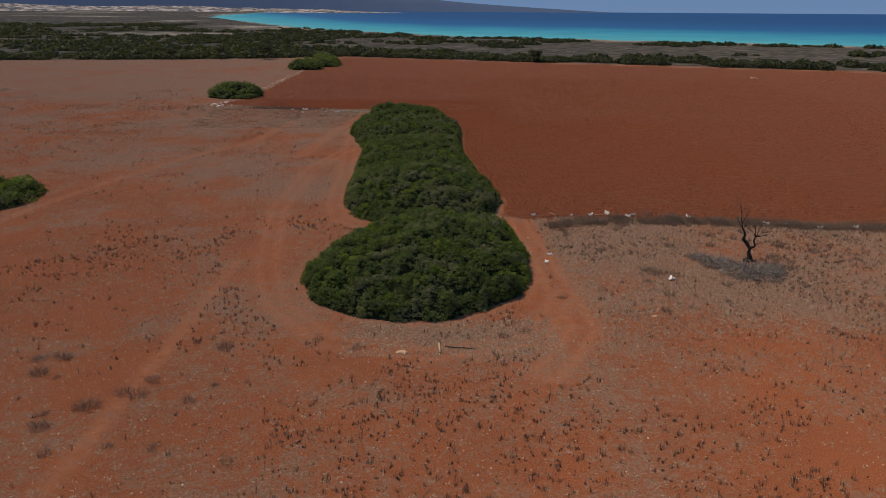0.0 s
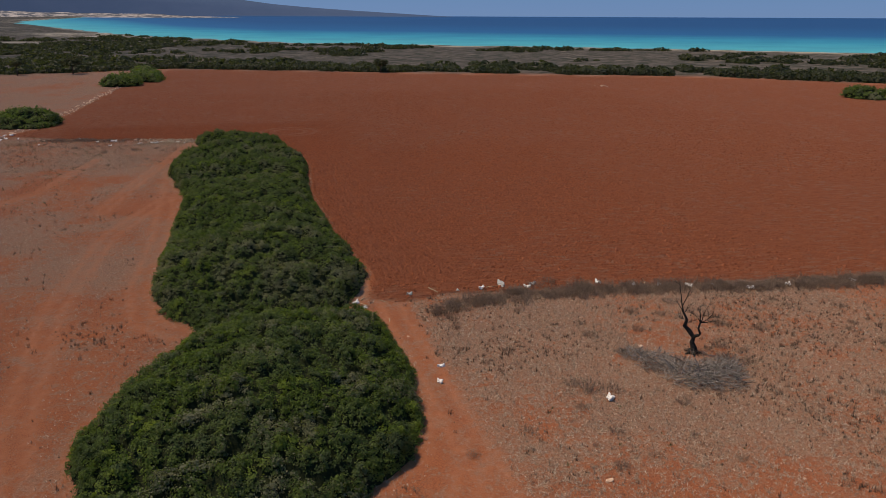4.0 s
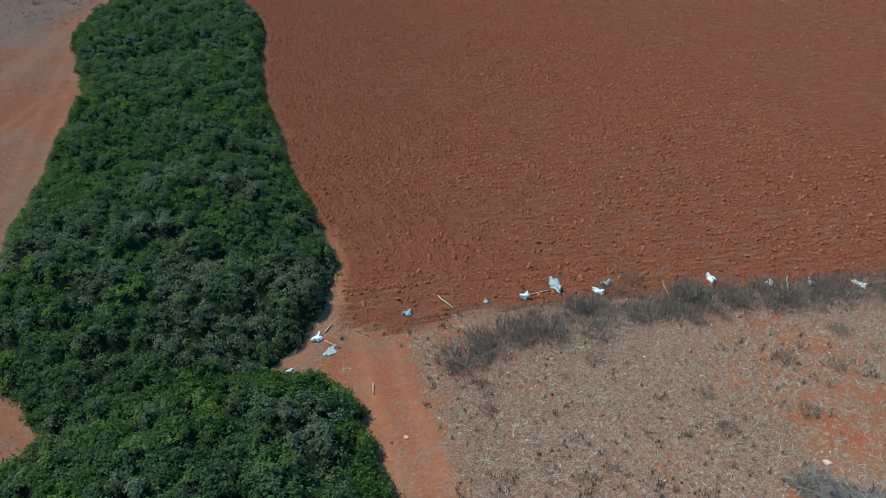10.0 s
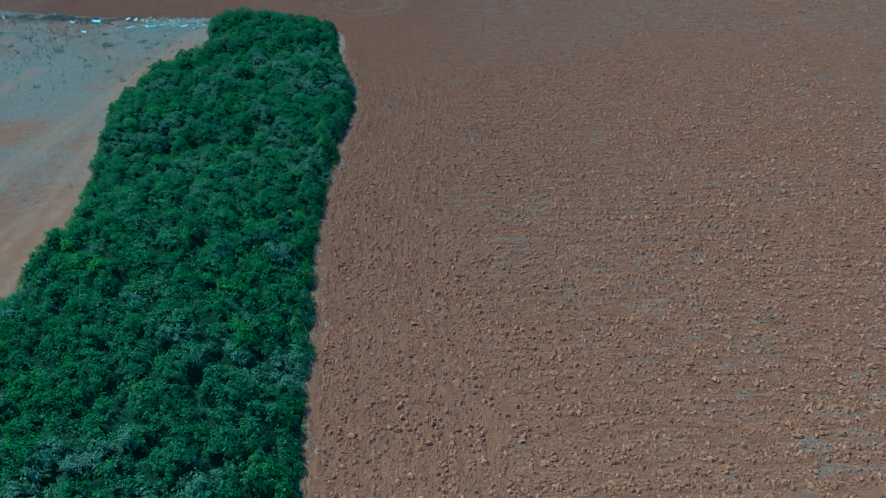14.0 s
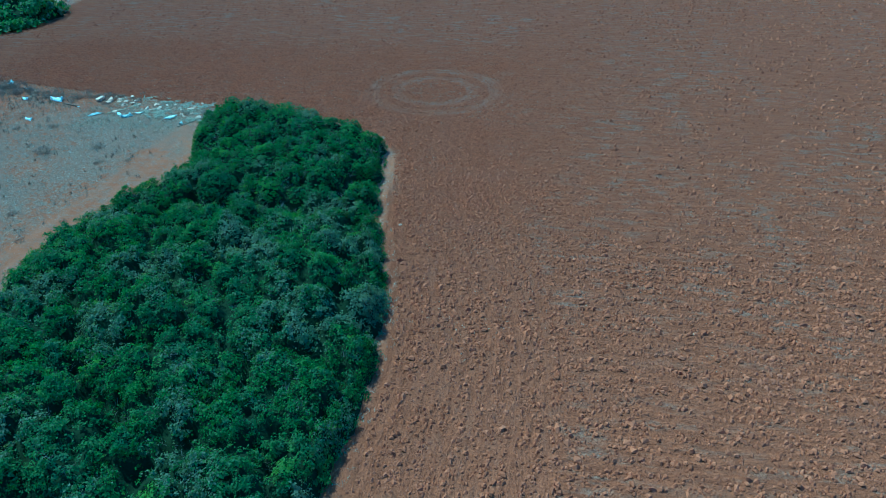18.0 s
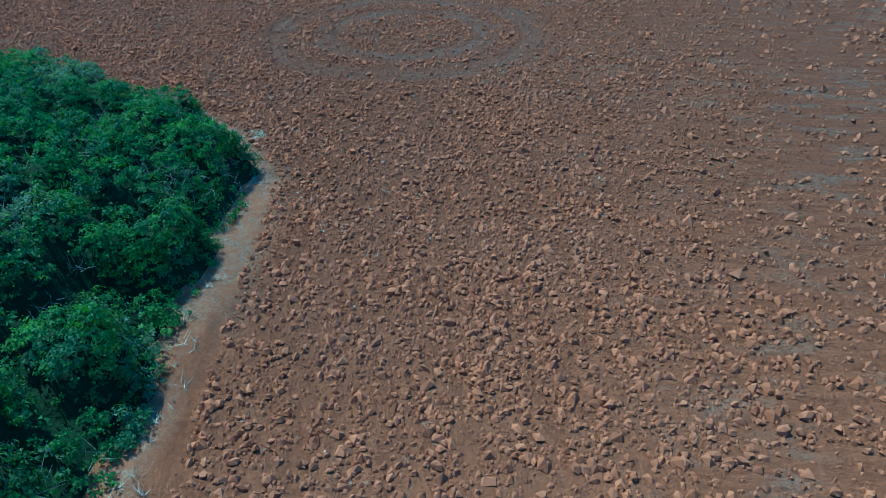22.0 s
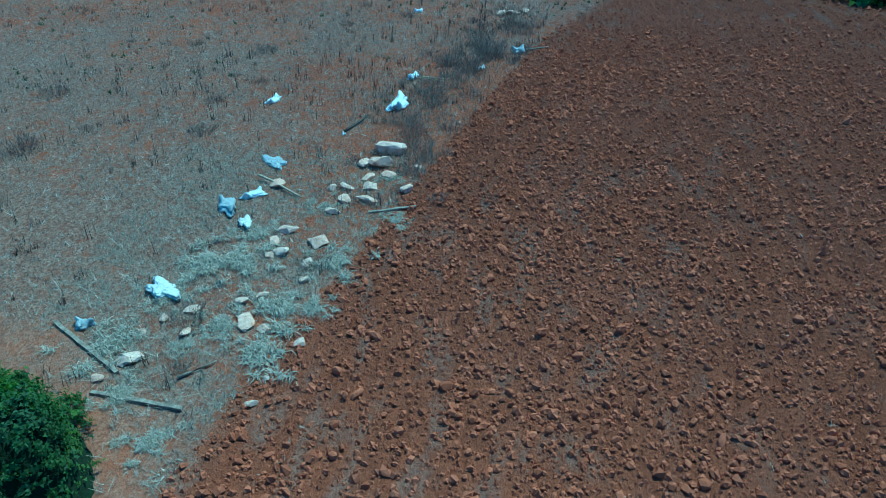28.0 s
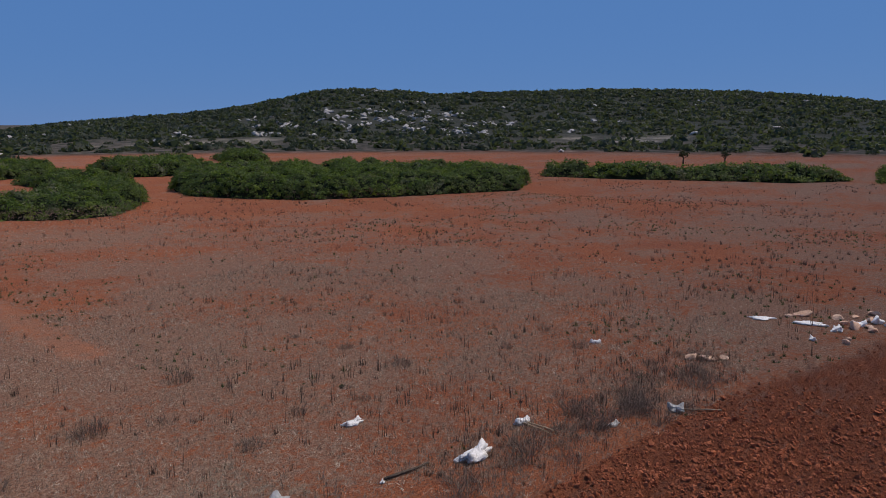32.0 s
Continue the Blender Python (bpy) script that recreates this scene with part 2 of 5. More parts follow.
# ---- materials of the land ----
def soil_material():
    n = Nodes("soil", 0.95, 0.08, 1.0)
    plough, bare, straw, sand, scrub = (n.attribute(k) for k in ("plough", "bare", "straw", "sand", "scrub"))
    fine, mid, big = n.noise(11, 6, 0.7), n.noise(0.9, 5), n.noise(0.09, 4)
    clay = n.mix(n.steps(big, (0.35, 0.0), (0.65, 1.0)), (0.50, 0.158, 0.064), (0.42, 0.140, 0.064))
    clay = n.mix(n.steps(fine, (0.36, 0.0), (0.6, 1.0)), (0.15, 0.052, 0.030), clay)
    wisps = n.noise(4.5, 7, 0.78)
    dry = n.mix(n.steps(wisps, (0.38, 0.0), (0.6, 1.0)), (0.25, 0.105, 0.060), (0.43, 0.26, 0.170))
    dry = n.mix(n.steps(fine, (0.44, 0.0), (0.62, 0.8)), dry, (0.10, 0.062, 0.045))
    cover = n.steps(n.math("ADD", straw, n.math("ADD", n.math("MULTIPLY", n.math("SUBTRACT", mid, 0.5), 1.0), n.math("MULTIPLY", n.math("SUBTRACT", n.mix(0.5, wisps, n.noise(2.1, 6, 0.75, n.shifted(11))), 0.5), 2.6))), (0.38, 0.0), (0.72, 1.0))
    col = n.mix(cover, clay, dry)
    path = n.mix(n.steps(mid, (0.3, 0.0), (0.7, 1.0)), (0.53, 0.195, 0.092), (0.47, 0.20, 0.112))
    path = n.mix(n.steps(fine, (0.35, 0.0), (0.75, 0.6)), path, (0.20, 0.072, 0.04))
    col = n.mix(n.math("MULTIPLY", bare, n.steps(n.noise(1.3, 5, 0.65), (0.32, 0.2), (0.62, 0.95))), col, path)
    wander = n.math("MULTIPLY", n.noise(0.2, 4), 0.8)

    def furrows(across, along, wide=2.3, long=0.32):
        lane = n.node("ShaderNodeCombineXYZ")
        n.link(n.math("MULTIPLY", n.math("ADD", n.attribute(across), wander), wide), lane.inputs[0])
        n.link(n.math("MULTIPLY", n.attribute(along), long), lane.inputs[1])
        return n.noise(1.0, 4, 0.6, lane.outputs[0])

    def by_lane(wide, long):
        lanes = n.mix(n.attribute("by_thicket"), furrows("north", "east", wide, long), furrows("from_thicket", "north", wide, long))
        return n.mix(n.attribute("by_ring"), lanes, furrows("from_ring", "round_ring", wide, long))

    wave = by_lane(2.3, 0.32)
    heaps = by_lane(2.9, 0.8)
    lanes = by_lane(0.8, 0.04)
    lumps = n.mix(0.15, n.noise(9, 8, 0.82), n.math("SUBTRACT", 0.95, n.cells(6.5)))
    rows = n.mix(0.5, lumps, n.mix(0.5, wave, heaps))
    # low parts of the bump relief coloured darker, as furrow and clod shade
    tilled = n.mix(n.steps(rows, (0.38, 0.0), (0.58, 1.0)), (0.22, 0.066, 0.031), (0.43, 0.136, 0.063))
    tilled = n.mix(n.steps(lanes, (0.5, 0.0), (0.62, 0.6)), tilled, n.mix(fine, (0.27, 0.086, 0.042), (0.41, 0.137, 0.067)))
    stubble = n.math("MULTIPLY", n.steps(by_lane(1.3, 0.42), (0.5, 0.0), (0.62, 0.75)), n.steps(n.noise(0.07, 5, 0.6), (0.4, 0.15), (0.6, 1.0)))
    stubble = n.math("MULTIPLY", stubble, n.math("SUBTRACT", 1.0, n.math("MULTIPLY", n.attribute("by_thicket"), 0.85)))
    tilled = n.mix(stubble, tilled, n.mix(n.steps(wisps, (0.4, 0.0), (0.62, 1.0)), (0.24, 0.10, 0.062), (0.44, 0.255, 0.17)))
    tilled = n.mix(n.math("MULTIPLY", n.attribute("ring"), n.steps(n.noise(0.7, 5, 0.65), (0.35, 0.1), (0.6, 0.8))), tilled, (0.36, 0.15, 0.09))
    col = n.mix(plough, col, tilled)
    heath = n.mix(n.steps(n.noise(0.12, 6, 0.65), (0.42, 0.0), (0.56, 1.0)), (0.135, 0.108, 0.086), (0.045, 0.046, 0.032))
    heath = n.mix(n.math("MULTIPLY", n.steps(n.noise(0.05, 7, 0.72), (0.58, 0.0), (0.68, 1.0)), n.attribute("low")), heath, (0.26, 0.21, 0.16))
    heath = n.mix(n.attribute("low"), n.mix(n.noise(0.2, 5), (0.035, 0.042, 0.03), (0.085, 0.085, 0.06)), heath)
    col = n.mix(scrub, col, heath)
    beach = n.mix(n.steps(n.noise(0.035, 8, 0.75), (0.42, 0.0), (0.56, 1.0)), (0.58, 0.48, 0.36), (0.11, 0.10, 0.07))
    col = n.mix(sand, col, beach)
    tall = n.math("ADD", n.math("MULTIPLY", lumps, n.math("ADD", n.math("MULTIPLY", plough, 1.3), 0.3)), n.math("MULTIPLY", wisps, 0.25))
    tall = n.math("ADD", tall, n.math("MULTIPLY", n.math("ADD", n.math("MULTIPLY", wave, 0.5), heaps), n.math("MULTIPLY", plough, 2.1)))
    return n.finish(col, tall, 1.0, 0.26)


SOIL = soil_material()


def axis(lo, hi, step, ends):
    """Even steps from lo to hi, then ever longer ones out to both ends."""
    mid, out = list(np.arange(lo, hi + step / 2, step)), []
    for start, end, sign in ((lo, ends[0], -1), (hi, ends[1], 1)):
        v, s, some = start, step, []
        while (end - v) * sign > 0:
            s *= 1.085
            v += sign * s
            some.append(v)
        some[-1] = end
        out.append(some)
    return np.array(out[0][::-1] + mid + out[1])


# ---- ground: one sheet out to the horizon ----
gx, gy = axis(-75, 62, 0.6, (-4950, 4950)), axis(15, 235, 0.6, (-3500, 4950))
GX, GY = np.meshgrid(gx, gy)
gv = np.stack([GX, GY, ground_height(GX, GY)], -1).reshape(-1, 3)
nx, ny = len(gx), len(gy)
a = (np.arange(ny - 1)[:, None] * nx + np.arange(nx - 1)[None]).ravel()
ground_mesh = quick_mesh("ground", gv, np.stack([a, a + 1, a + 1 + nx, a + nx], 1), True)
FX, FY = gv[:, 0], gv[:, 1]
in_plough = inside_distance(FX, FY, PLOUGHED)
from_thicket = -inside_distance(FX, FY, THICKET)
from_ring = np.hypot(FX - 7.8, FY - 196)
by_thicket = ramp(-from_thicket, -10.5, -9) * ramp(FY, 86, 90) * ramp(FX, 2, 4)
by_ring = ramp(-from_ring, -9, -8)
rough_edge = 0.5 * fractal(FX, FY, 3, 2)
TRACKS = [([(12.8, 86), (12.2, 80), (12.6, 70), (13.0, 60), (13.5, 48), (9, 40)], 2.0),
          ([(-13, 176), (-14.5, 150), (-13.6, 133), (-18.6, 113), (-19.4, 87), (-16.5, 64), (-13.6, 54), (-8, 46), (0, 43.4), (9, 46), (13.4, 56)], 1.7),
          ([(-13.6, 132), (-12.2, 110), (-12.2, 92), (-10.8, 83), (-6, 78)], 2.0),
          ([(-14, 184), (-16, 168), (-19, 150), (-22, 125)], 1.3),
          ([(-60, 60), (-54, 92), (-45, 118), (-34, 140), (-30, 168)], 1.0),
          ([(-22, 20), (-20.5, 48), (-20, 66)], 0.5)]
bare = np.zeros(len(FX))
for line, wide in TRACKS:
    off = line_distance(FX, FY, line)
    ruts = 1.0 * np.exp(-((off - 0.5 * wide) / 0.42) ** 2) + 0.22 * ramp(wide * 1.3 - off, -0.6, 0.6)
    bare = np.maximum(bare, ruts * (0.75 + 0.35 * fractal(FX, FY, 5, 6)))
bare = np.maximum(bare, (0.55 + 0.35 * fractal(FX, FY, 4, 18)) * ramp(inside_distance(FX, FY, THICKET), -1.5, -0.5))
from_ring = from_ring + 0.35 * fractal(FX, FY, 3, 19)
ring = np.exp(-((from_ring - 4.0) / 0.5) ** 2) + 0.9 * np.exp(-((from_ring - 6.5) / 0.55) ** 2)
patches = fractal(FX, FY, 14, 11)
straw = np.clip(0.47 + 0.36 * patches + 0.34 * fractal(FX, FY, 4, 13), 0, 1)
straw = np.where((FX > 14) & (FY < 84) & (FY > 40), np.clip(straw + 0.2 * ramp(FY, 44, 58), 0, 1), straw)
straw = np.where((FX < -18) & (FY > 80), np.clip(straw + 0.04, 0, 1), straw)
straw = straw + 0.25 * np.exp(-((FX + 33) ** 2 + (FY - 168) ** 2) / 300) + 0.2 * np.exp(-((FX + 56) ** 2 + (FY - 139) ** 2) / 500) + 0.5 * np.exp(-((FX - 2) / 7) ** 2 - ((FY - 46.6) / 2.4) ** 2)
straw = straw + 0.09 * ramp(-FX, 12, 18) * ramp(FY, 150, 165)
straw = np.clip(straw - 0.1 * ramp(FY, 178, 188) * ramp(-FX, 20, 30) * ramp(FX, -120, -90) * ramp(-FY, -222, -204), 0, 1)
straw = np.clip(straw + 0.12 * ramp(FY, 205, 225) * ramp(-FX, 40, 60) - 0.1 * ramp(-FX, 20, 40) * ramp(-FY, -190, -170), 0, 1)
inland = shore_side(FX, FY)
end_r = np.hypot(FX - EYE_END[0], FY - EYE_END[1])
scrub = np.maximum(ramp(FY - np.interp(FX, [-400, -210, -110, -40, 52, 116, 210, 252, 600], [300, 375, 390, 425, 380, 355, 318, 278, 100]), 0, 14), ramp(end_r, 325, 350) * (FY < 330) * (FX < -60))
scrub = np.maximum(scrub, ramp(np.hypot(FX, FY - 150), 420, 520))
sand = ramp(-inland, -38, -14)
sand = np.maximum(sand, ramp(fractal(FX, FY, 150, 21), 0.16, 0.4) * ramp(-FX, -60, 300) * ramp(FY, 640, 900))
end_off = np.degrees((FACE_END - np.arctan2(FY - EYE_END[1], FX - EYE_END[0]) + np.pi) % (2 * np.pi) - np.pi)
flats = ramp(end_off, -30, -27) * ramp(-end_off, 12, 15) + 0.8 * ramp(end_off, 6, 9) * ramp(-end_off, -20, -16)
sand = np.maximum(sand, flats * ramp(end_r, 415, 430) * ramp(-end_r, -470, -450) * ramp(fractal(FX, FY, 25, 23), -0.1, 0.15))
plough = ramp(in_plough + rough_edge * 0.6, -0.4, 0.4)
plough = np.maximum(plough, ramp(in_plough + rough_edge * 0.5, -1.3, -0.7) * (from_thicket < 2) * ramp(FY, 94, 98) * ramp(-FY, -176, -170) * (FX > 2))
for key, values in (("north", FY + 0.03 * FX), ("east", FX), ("from_thicket", from_thicket), ("from_ring", from_ring), ("round_ring", 6 * np.arctan2(FY - 196, FX - 7.8)), ("by_thicket", by_thicket), ("by_ring", by_ring), ("ring", ring), ("plough", plough), ("bare", bare), ("straw", straw), ("sand", sand), ("low", 1 - 0.85 * ramp(hill_height(FX, FY), 0.5, 4)), ("scrub", scrub)):
    ground_mesh.attributes.new(key, "FLOAT", "POINT").data.foreach_set("value", np.asarray(values, np.float32))
GROUND = thing("ground", ground_mesh, SOIL, "red clay soil with dry grass, tilled land and sandy heath", "ground", kind="structure")


# ---- sea ----
def sea_material():
    n = Nodes("sea", 0.45, 0.08)
    near = n.attribute("depth")
    col = n.steps(near, (0.0, (0.04, 0.36, 0.39)), (0.2, (0.005, 0.235, 0.33)), (0.4, (0.003, 0.085, 0.21)), (1.0, (0.004, 0.05, 0.15)))
    col = n.mix(n.steps(n.noise(0.012, 5), (0.4, 0.0), (0.7, 0.35)), col, (0.003, 0.06, 0.15))
    return n.finish(col, n.noise(0.35, 4), 0.25, 0.3)


sx, sy = axis(-600, 600, 40, (-4950, 4950)), axis(400, 1600, 25, (-1400, 4950))
SX, SY = np.meshgrid(sx, sy)
far = np.hypot(SX, SY)
sv = np.stack([SX, SY, -3.0 + 16.3 * ramp(far, 1800, 4900)], -1).reshape(-1, 3)
nx = len(sx)
a = (np.arange(len(sy) - 1)[:, None] * nx + np.arange(nx - 1)[None]).ravel()
sea_mesh = quick_mesh("sea", sv, np.stack([a, a + 1, a + 1 + nx, a + nx], 1), True)
sea_mesh.attributes.new("depth", "FLOAT", "POINT").data.foreach_set("value", np.clip(-shore_side(sv[:, 0], sv[:, 1]) / (1300 + 700 * ramp(-sv[:, 0], -100, 500)), 0, 1).astype(np.float32))
thing("sea", sea_mesh, sea_material(), "calm turquoise to deep blue sea along a sandy shore", "water", kind="structure")

# ---- shrubs: a shade-dark inner sheet under a coat of small leaves ----
def leaf_material(name, dark, light, tip, dull, through_leaf=0.42):
    n = Nodes(name, 0.6, 0.12)
    col = n.mix(n.island(), dark, light)
    col = n.mix(n.steps(n.noise(0.55, 4), (0.55, 0.0), (0.62, 0.9)), col, tip)
    col = n.mix(n.steps(n.noise(0.9, 3, at=n.shifted(40)), (0.54, 0.0), (0.61, 0.85)), col, dull)
    col = n.mix(n.steps(n.noise(0.16, 3, at=n.shifted(70)), (0.42, 0.0), (0.6, 0.5)), col, dull)
    n.finish(col)
    glow = n.tree.nodes.new("ShaderNodeBsdfTranslucent")  # sunlight that comes through the leaf
    n.link(n.mix(1.0, col, (1.25, 1.35, 0.55), "MULTIPLY"), glow.inputs["Color"])
    both = n.node("ShaderNodeMixShader")
    both.inputs[0].default_value = through_leaf
    n.link(n.bsdf.outputs[0], both.inputs[1])
    n.link(glow.outputs[0], both.inputs[2])
    n.link(both.outputs[0], n.tree.nodes["Material Output"].inputs["Surface"])
    return n.mat


LEAF = leaf_material("leaves", (0.038, 0.060, 0.015), (0.112, 0.170, 0.033), (0.165, 0.222, 0.036), (0.084, 0.112, 0.052))
GREY_LEAF = leaf_material("grey_leaves", (0.07, 0.08, 0.046), (0.185, 0.195, 0.115), (0.14, 0.155, 0.08), (0.18, 0.18, 0.115))
# inner sheet in near-black: the shade between the leaves put into its colour
nw = Nodes("shrub_inner_shade", 0.95, 0.1)
SHADE_INSIDE = nw.finish(nw.mix(nw.noise(3, 5), (0.009, 0.014, 0.005), (0.022, 0.029, 0.012)), nw.noise(8, 4), 0.6, 0.1)
nt = Nodes("bleached_twig", 0.9, 0.15)
TWIG = nt.finish(nt.mix(nt.noise(6, 4), (0.10, 0.083, 0.065), (0.26, 0.225, 0.18)))


def leaves(centres, ups, size, spread, seed):
    """One leaf round each centre, tilted about its up way: vertices and faces."""
    r = np.random.default_rng(seed)
    n = len(centres)
    up = ups + r.normal(0, spread, (n, 3))
    up /= np.linalg.norm(up, axis=1)[:, None]
    turn = r.normal(0, 1, (n, 3))
    u = np.cross(up, turn)
    u /= np.linalg.norm(u, axis=1)[:, None] + 1e-9
    w = np.cross(up, u)
    s = (size * r.uniform(0.6, 1.35, n))[:, None]
    v = np.stack([centres - u * s * 0.8, centres + u * s * 0.9 - w * s * 0.62 + up * s * 0.15, centres + u * s * 0.5 + w * s * 0.8], 1)
    return v.reshape(-1, 3), np.arange(3 * n).reshape(-1, 3)


def canopy(outline, tall, seed, cell=0.3, lumps=0.55, edge=2.0, wave=0.26, sizes=(0.5, 1.5), fine=0.0, swell=1.0, power=0.5, ridge=()):
    """A raster of the crown's height over its outline."""
    r = np.random.default_rng(seed)
    p = np.array(outline)
    lo, hi = p.min(0) - 1, p.max(0) + 1
    xs, ys = np.arange(lo[0], hi[0], cell), np.arange(lo[1], hi[1], cell)
    X, Y = np.meshgrid(xs, ys)
    d = inside_distance(X, Y, outline) + 0.45 * fractal(X, Y, 2.2, seed)
    base = tall * np.clip(d / edge, 0, 1) ** power * (0.82 + wave * fractal(X, Y, 9, seed + 1) + 0.12 * fractal(X, Y, 3.5, seed + 2))
    if ridge:  # humps and saddles along y
        base = base * np.interp(Y + 1.6 * fractal(X, Y, 5, seed + 4), [q[0] for q in ridge], [q[1] for q in ridge])
    bump = np.zeros_like(X)
    count = int(lumps * (d > 0).sum() * cell * cell)
    cand = np.argwhere(d > 0.15)
    for j, i in cand[r.integers(0, len(cand), count)]:
        rad = r.uniform(*sizes)
        k = int(rad / cell) + 1
        j0, j1, i0, i1 = max(j - k, 0), j + k + 1, max(i - k, 0), i + k + 1
        q = rad * rad - (X[j0:j1, i0:i1] - X[j, i]) ** 2 - (Y[j0:j1, i0:i1] - Y[j, i]) ** 2
        np.maximum(bump[j0:j1, i0:i1], np.sqrt(np.clip(q, 0, None)) * r.uniform(0.55, 1.05) * swell, out=bump[j0:j1, i0:i1])
    small = np.zeros_like(X)
    for j, i in cand[r.integers(0, len(cand), int(fine * (d > 0).sum() * cell * cell))]:
        rad = r.uniform(0.22, 0.55)
        k = int(rad / cell) + 1
        j0, j1, i0, i1 = max(j - k, 0), j + k + 1, max(i - k, 0), i + k + 1
        q = rad * rad - (X[j0:j1, i0:i1] - X[j, i]) ** 2 - (Y[j0:j1, i0:i1] - Y[j, i]) ** 2
        np.maximum(small[j0:j1, i0:i1], np.sqrt(np.clip(q, 0, None)) * r.uniform(0.6, 1.25), out=small[j0:j1, i0:i1])
    h = np.where(d > 0, base * 0.8 + (bump + small) * np.clip(d / 0.8, 0.35, 1), 0)
    return xs, ys, h, d


def shrub(name, outline, tall, seed, per_m2, leaf, label, category="shrub", cell=0.3, lumps=0.32, edge=2.0, grey=0.12, twigs=0.0, group="", floor=None, wave=0.26, cluster=12, sizes=(0.5, 1.5), fine=0.0, gaps=0.45, swell=1.0, power=0.5, ridge=()):
    """A thicket over an outline: shade-dark inner sheet, leaves, greyer leaves, bare twigs."""
    r = np.random.default_rng(seed)
    xs, ys, h, d = canopy(outline, tall, seed, cell, lumps, edge, wave, sizes, fine, swell, power, ridge)
    zoff = 0.0 if floor is None else floor
    ox, oy = float(np.mean([q[0] for q in outline])), float(np.mean([q[1] for q in outline]))
    top = thing(name, None, None, label, category, group, at=pose(ox, oy, zoff))
    nx = len(xs)
    ok = d > 0
    use = ok[:-1, :-1] & ok[1:, :-1] & ok[:-1, 1:] & ok[1:, 1:]
    j, i = np.nonzero(use)
    k = j * nx + i
    X, Y = np.meshgrid(xs, ys)
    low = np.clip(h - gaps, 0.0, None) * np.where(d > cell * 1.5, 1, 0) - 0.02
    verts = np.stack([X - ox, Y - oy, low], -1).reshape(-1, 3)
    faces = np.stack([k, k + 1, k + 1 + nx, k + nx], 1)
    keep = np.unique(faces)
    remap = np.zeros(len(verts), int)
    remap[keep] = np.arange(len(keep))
    piece("inner_crown", quick_mesh("inner_crown", verts[keep], remap[faces], True), SHADE_INSIDE, top, "near-black sheet under the leaves, shade between them put into its colour")
    gy_, gx_ = np.gradient(h, cell)
    slope = np.sqrt(1 + np.clip(gx_ ** 2 + gy_ ** 2, 0, 16))
    weight = np.where(ok, slope, 0)
    k = max(int(0.9 / cell), 1)
    around = np.mean([np.roll(np.roll(h, a, 0), b, 1) for a in range(-k, k + 1) for b in range(-k, k + 1)], 0)
    rough = 0.25 * fractal(X, Y, 0.8, seed + 8)
    weight = weight * (0.07 + 0.93 * ramp(h - around + rough, -0.2, 0.2)) * np.where(d < 0.8, 1.5, 1)
    n = int(weight.sum() * cell * cell * per_m2)
    pick = np.repeat(r.choice(h.size, n // cluster + 1, p=(weight / weight.sum()).ravel()), cluster)[:n]
    jj, ii = np.divmod(pick, nx)
    shift = np.repeat(r.uniform(-0.5, 0.5, (n // cluster + 1, 2)) * cell, cluster, 0)[:n]
    puff = r.normal(0, 1.35 * leaf, (n, 3))
    px, py = xs[ii] + shift[:, 0] + puff[:, 0], ys[jj] + shift[:, 1] + puff[:, 1]
    lift = np.repeat(r.uniform(0, 1, n // cluster + 1) ** 2, cluster)[:n]
    drop = lift * np.clip(h[jj, ii] * 0.4, 0.0, 0.36) * np.clip(slope[jj, ii], 1, 2.2)
    pz = np.clip(h[jj, ii] - drop + np.abs(puff[:, 2]) * 0.9 - 0.06, 0.02, None)
    ups = np.stack([-gx_[jj, ii], -gy_[jj, ii], np.full(n, 1.2)], 1) + puff / leaf * 0.28
    ups /= np.linalg.norm(ups, axis=1)[:, None]
    pts = np.stack([px - ox, py - oy, pz], 1)
    fade = fractal(px, py, 2.4, seed + 5) + 0.5 * fractal(px, py, 14, seed + 6) + r.normal(0, 0.15, n)
    pale = fade > np.quantile(fade, 1 - grey)
    for part_name, mask, mat, lab in (("leaves", ~pale, LEAF, "small glossy dark green leaves"), ("grey_leaves", pale, GREY_LEAF, "dull grey-green leaves")):
        if mask.sum() > 3:
            v, f = leaves(pts[mask], ups[mask], leaf, 0.34, seed + 3)
            piece(part_name, quick_mesh(part_name, v, f), mat, top, lab, "stuff")
    if twigs:
        cand = np.argwhere(d > 0.2)
        m = int(twigs * ok.sum() * cell * cell)
        heads = cand[r.integers(0, len(cand), m)]
        vs, fs, at = [], [], 0
        for j0, i0 in heads:
            for _ in range(9):
                b = np.array([xs[i0] - ox, ys[j0] - oy, h[j0, i0] - 0.15]) + r.normal(0, 0.12, 3)
                way = r.normal(0, 1, 3) + (0, 0, 0.7)
                way /= np.linalg.norm(way)
                side = np.cross(way, r.normal(0, 1, 3))
                side *= 0.0075 / np.linalg.norm(side)
                up = np.cross(way, side)
                e = b + way * r.uniform(0.25, 0.6)
                vs += [b + side, b - side * 0.5 + up, b - side * 0.5 - up, e]
                fs += [(at, at + 1, at + 3), (at + 1, at + 2, at + 3), (at + 2, at, at + 3)]
                at += 4
        piece("brushwood", quick_mesh("brushwood", vs, fs), TWIG, top, "bleached bare twigs poking out", "stuff")
    return top


def cut(outline, lo, hi):
    """The stretch of an outline between two values of y."""
    out, n = [], len(outline)
    for k in range(n):
        p, q = outline[k], outline[(k + 1) % n]
        if lo <= p[1] <= hi:
            out.append(p)
        for level in (lo, hi):
            if (p[1] - level) * (q[1] - level) < 0:
                s = (level - p[1]) / (q[1] - p[1])
                out.append((p[0] + s * (q[0] - p[0]), level))
    return out


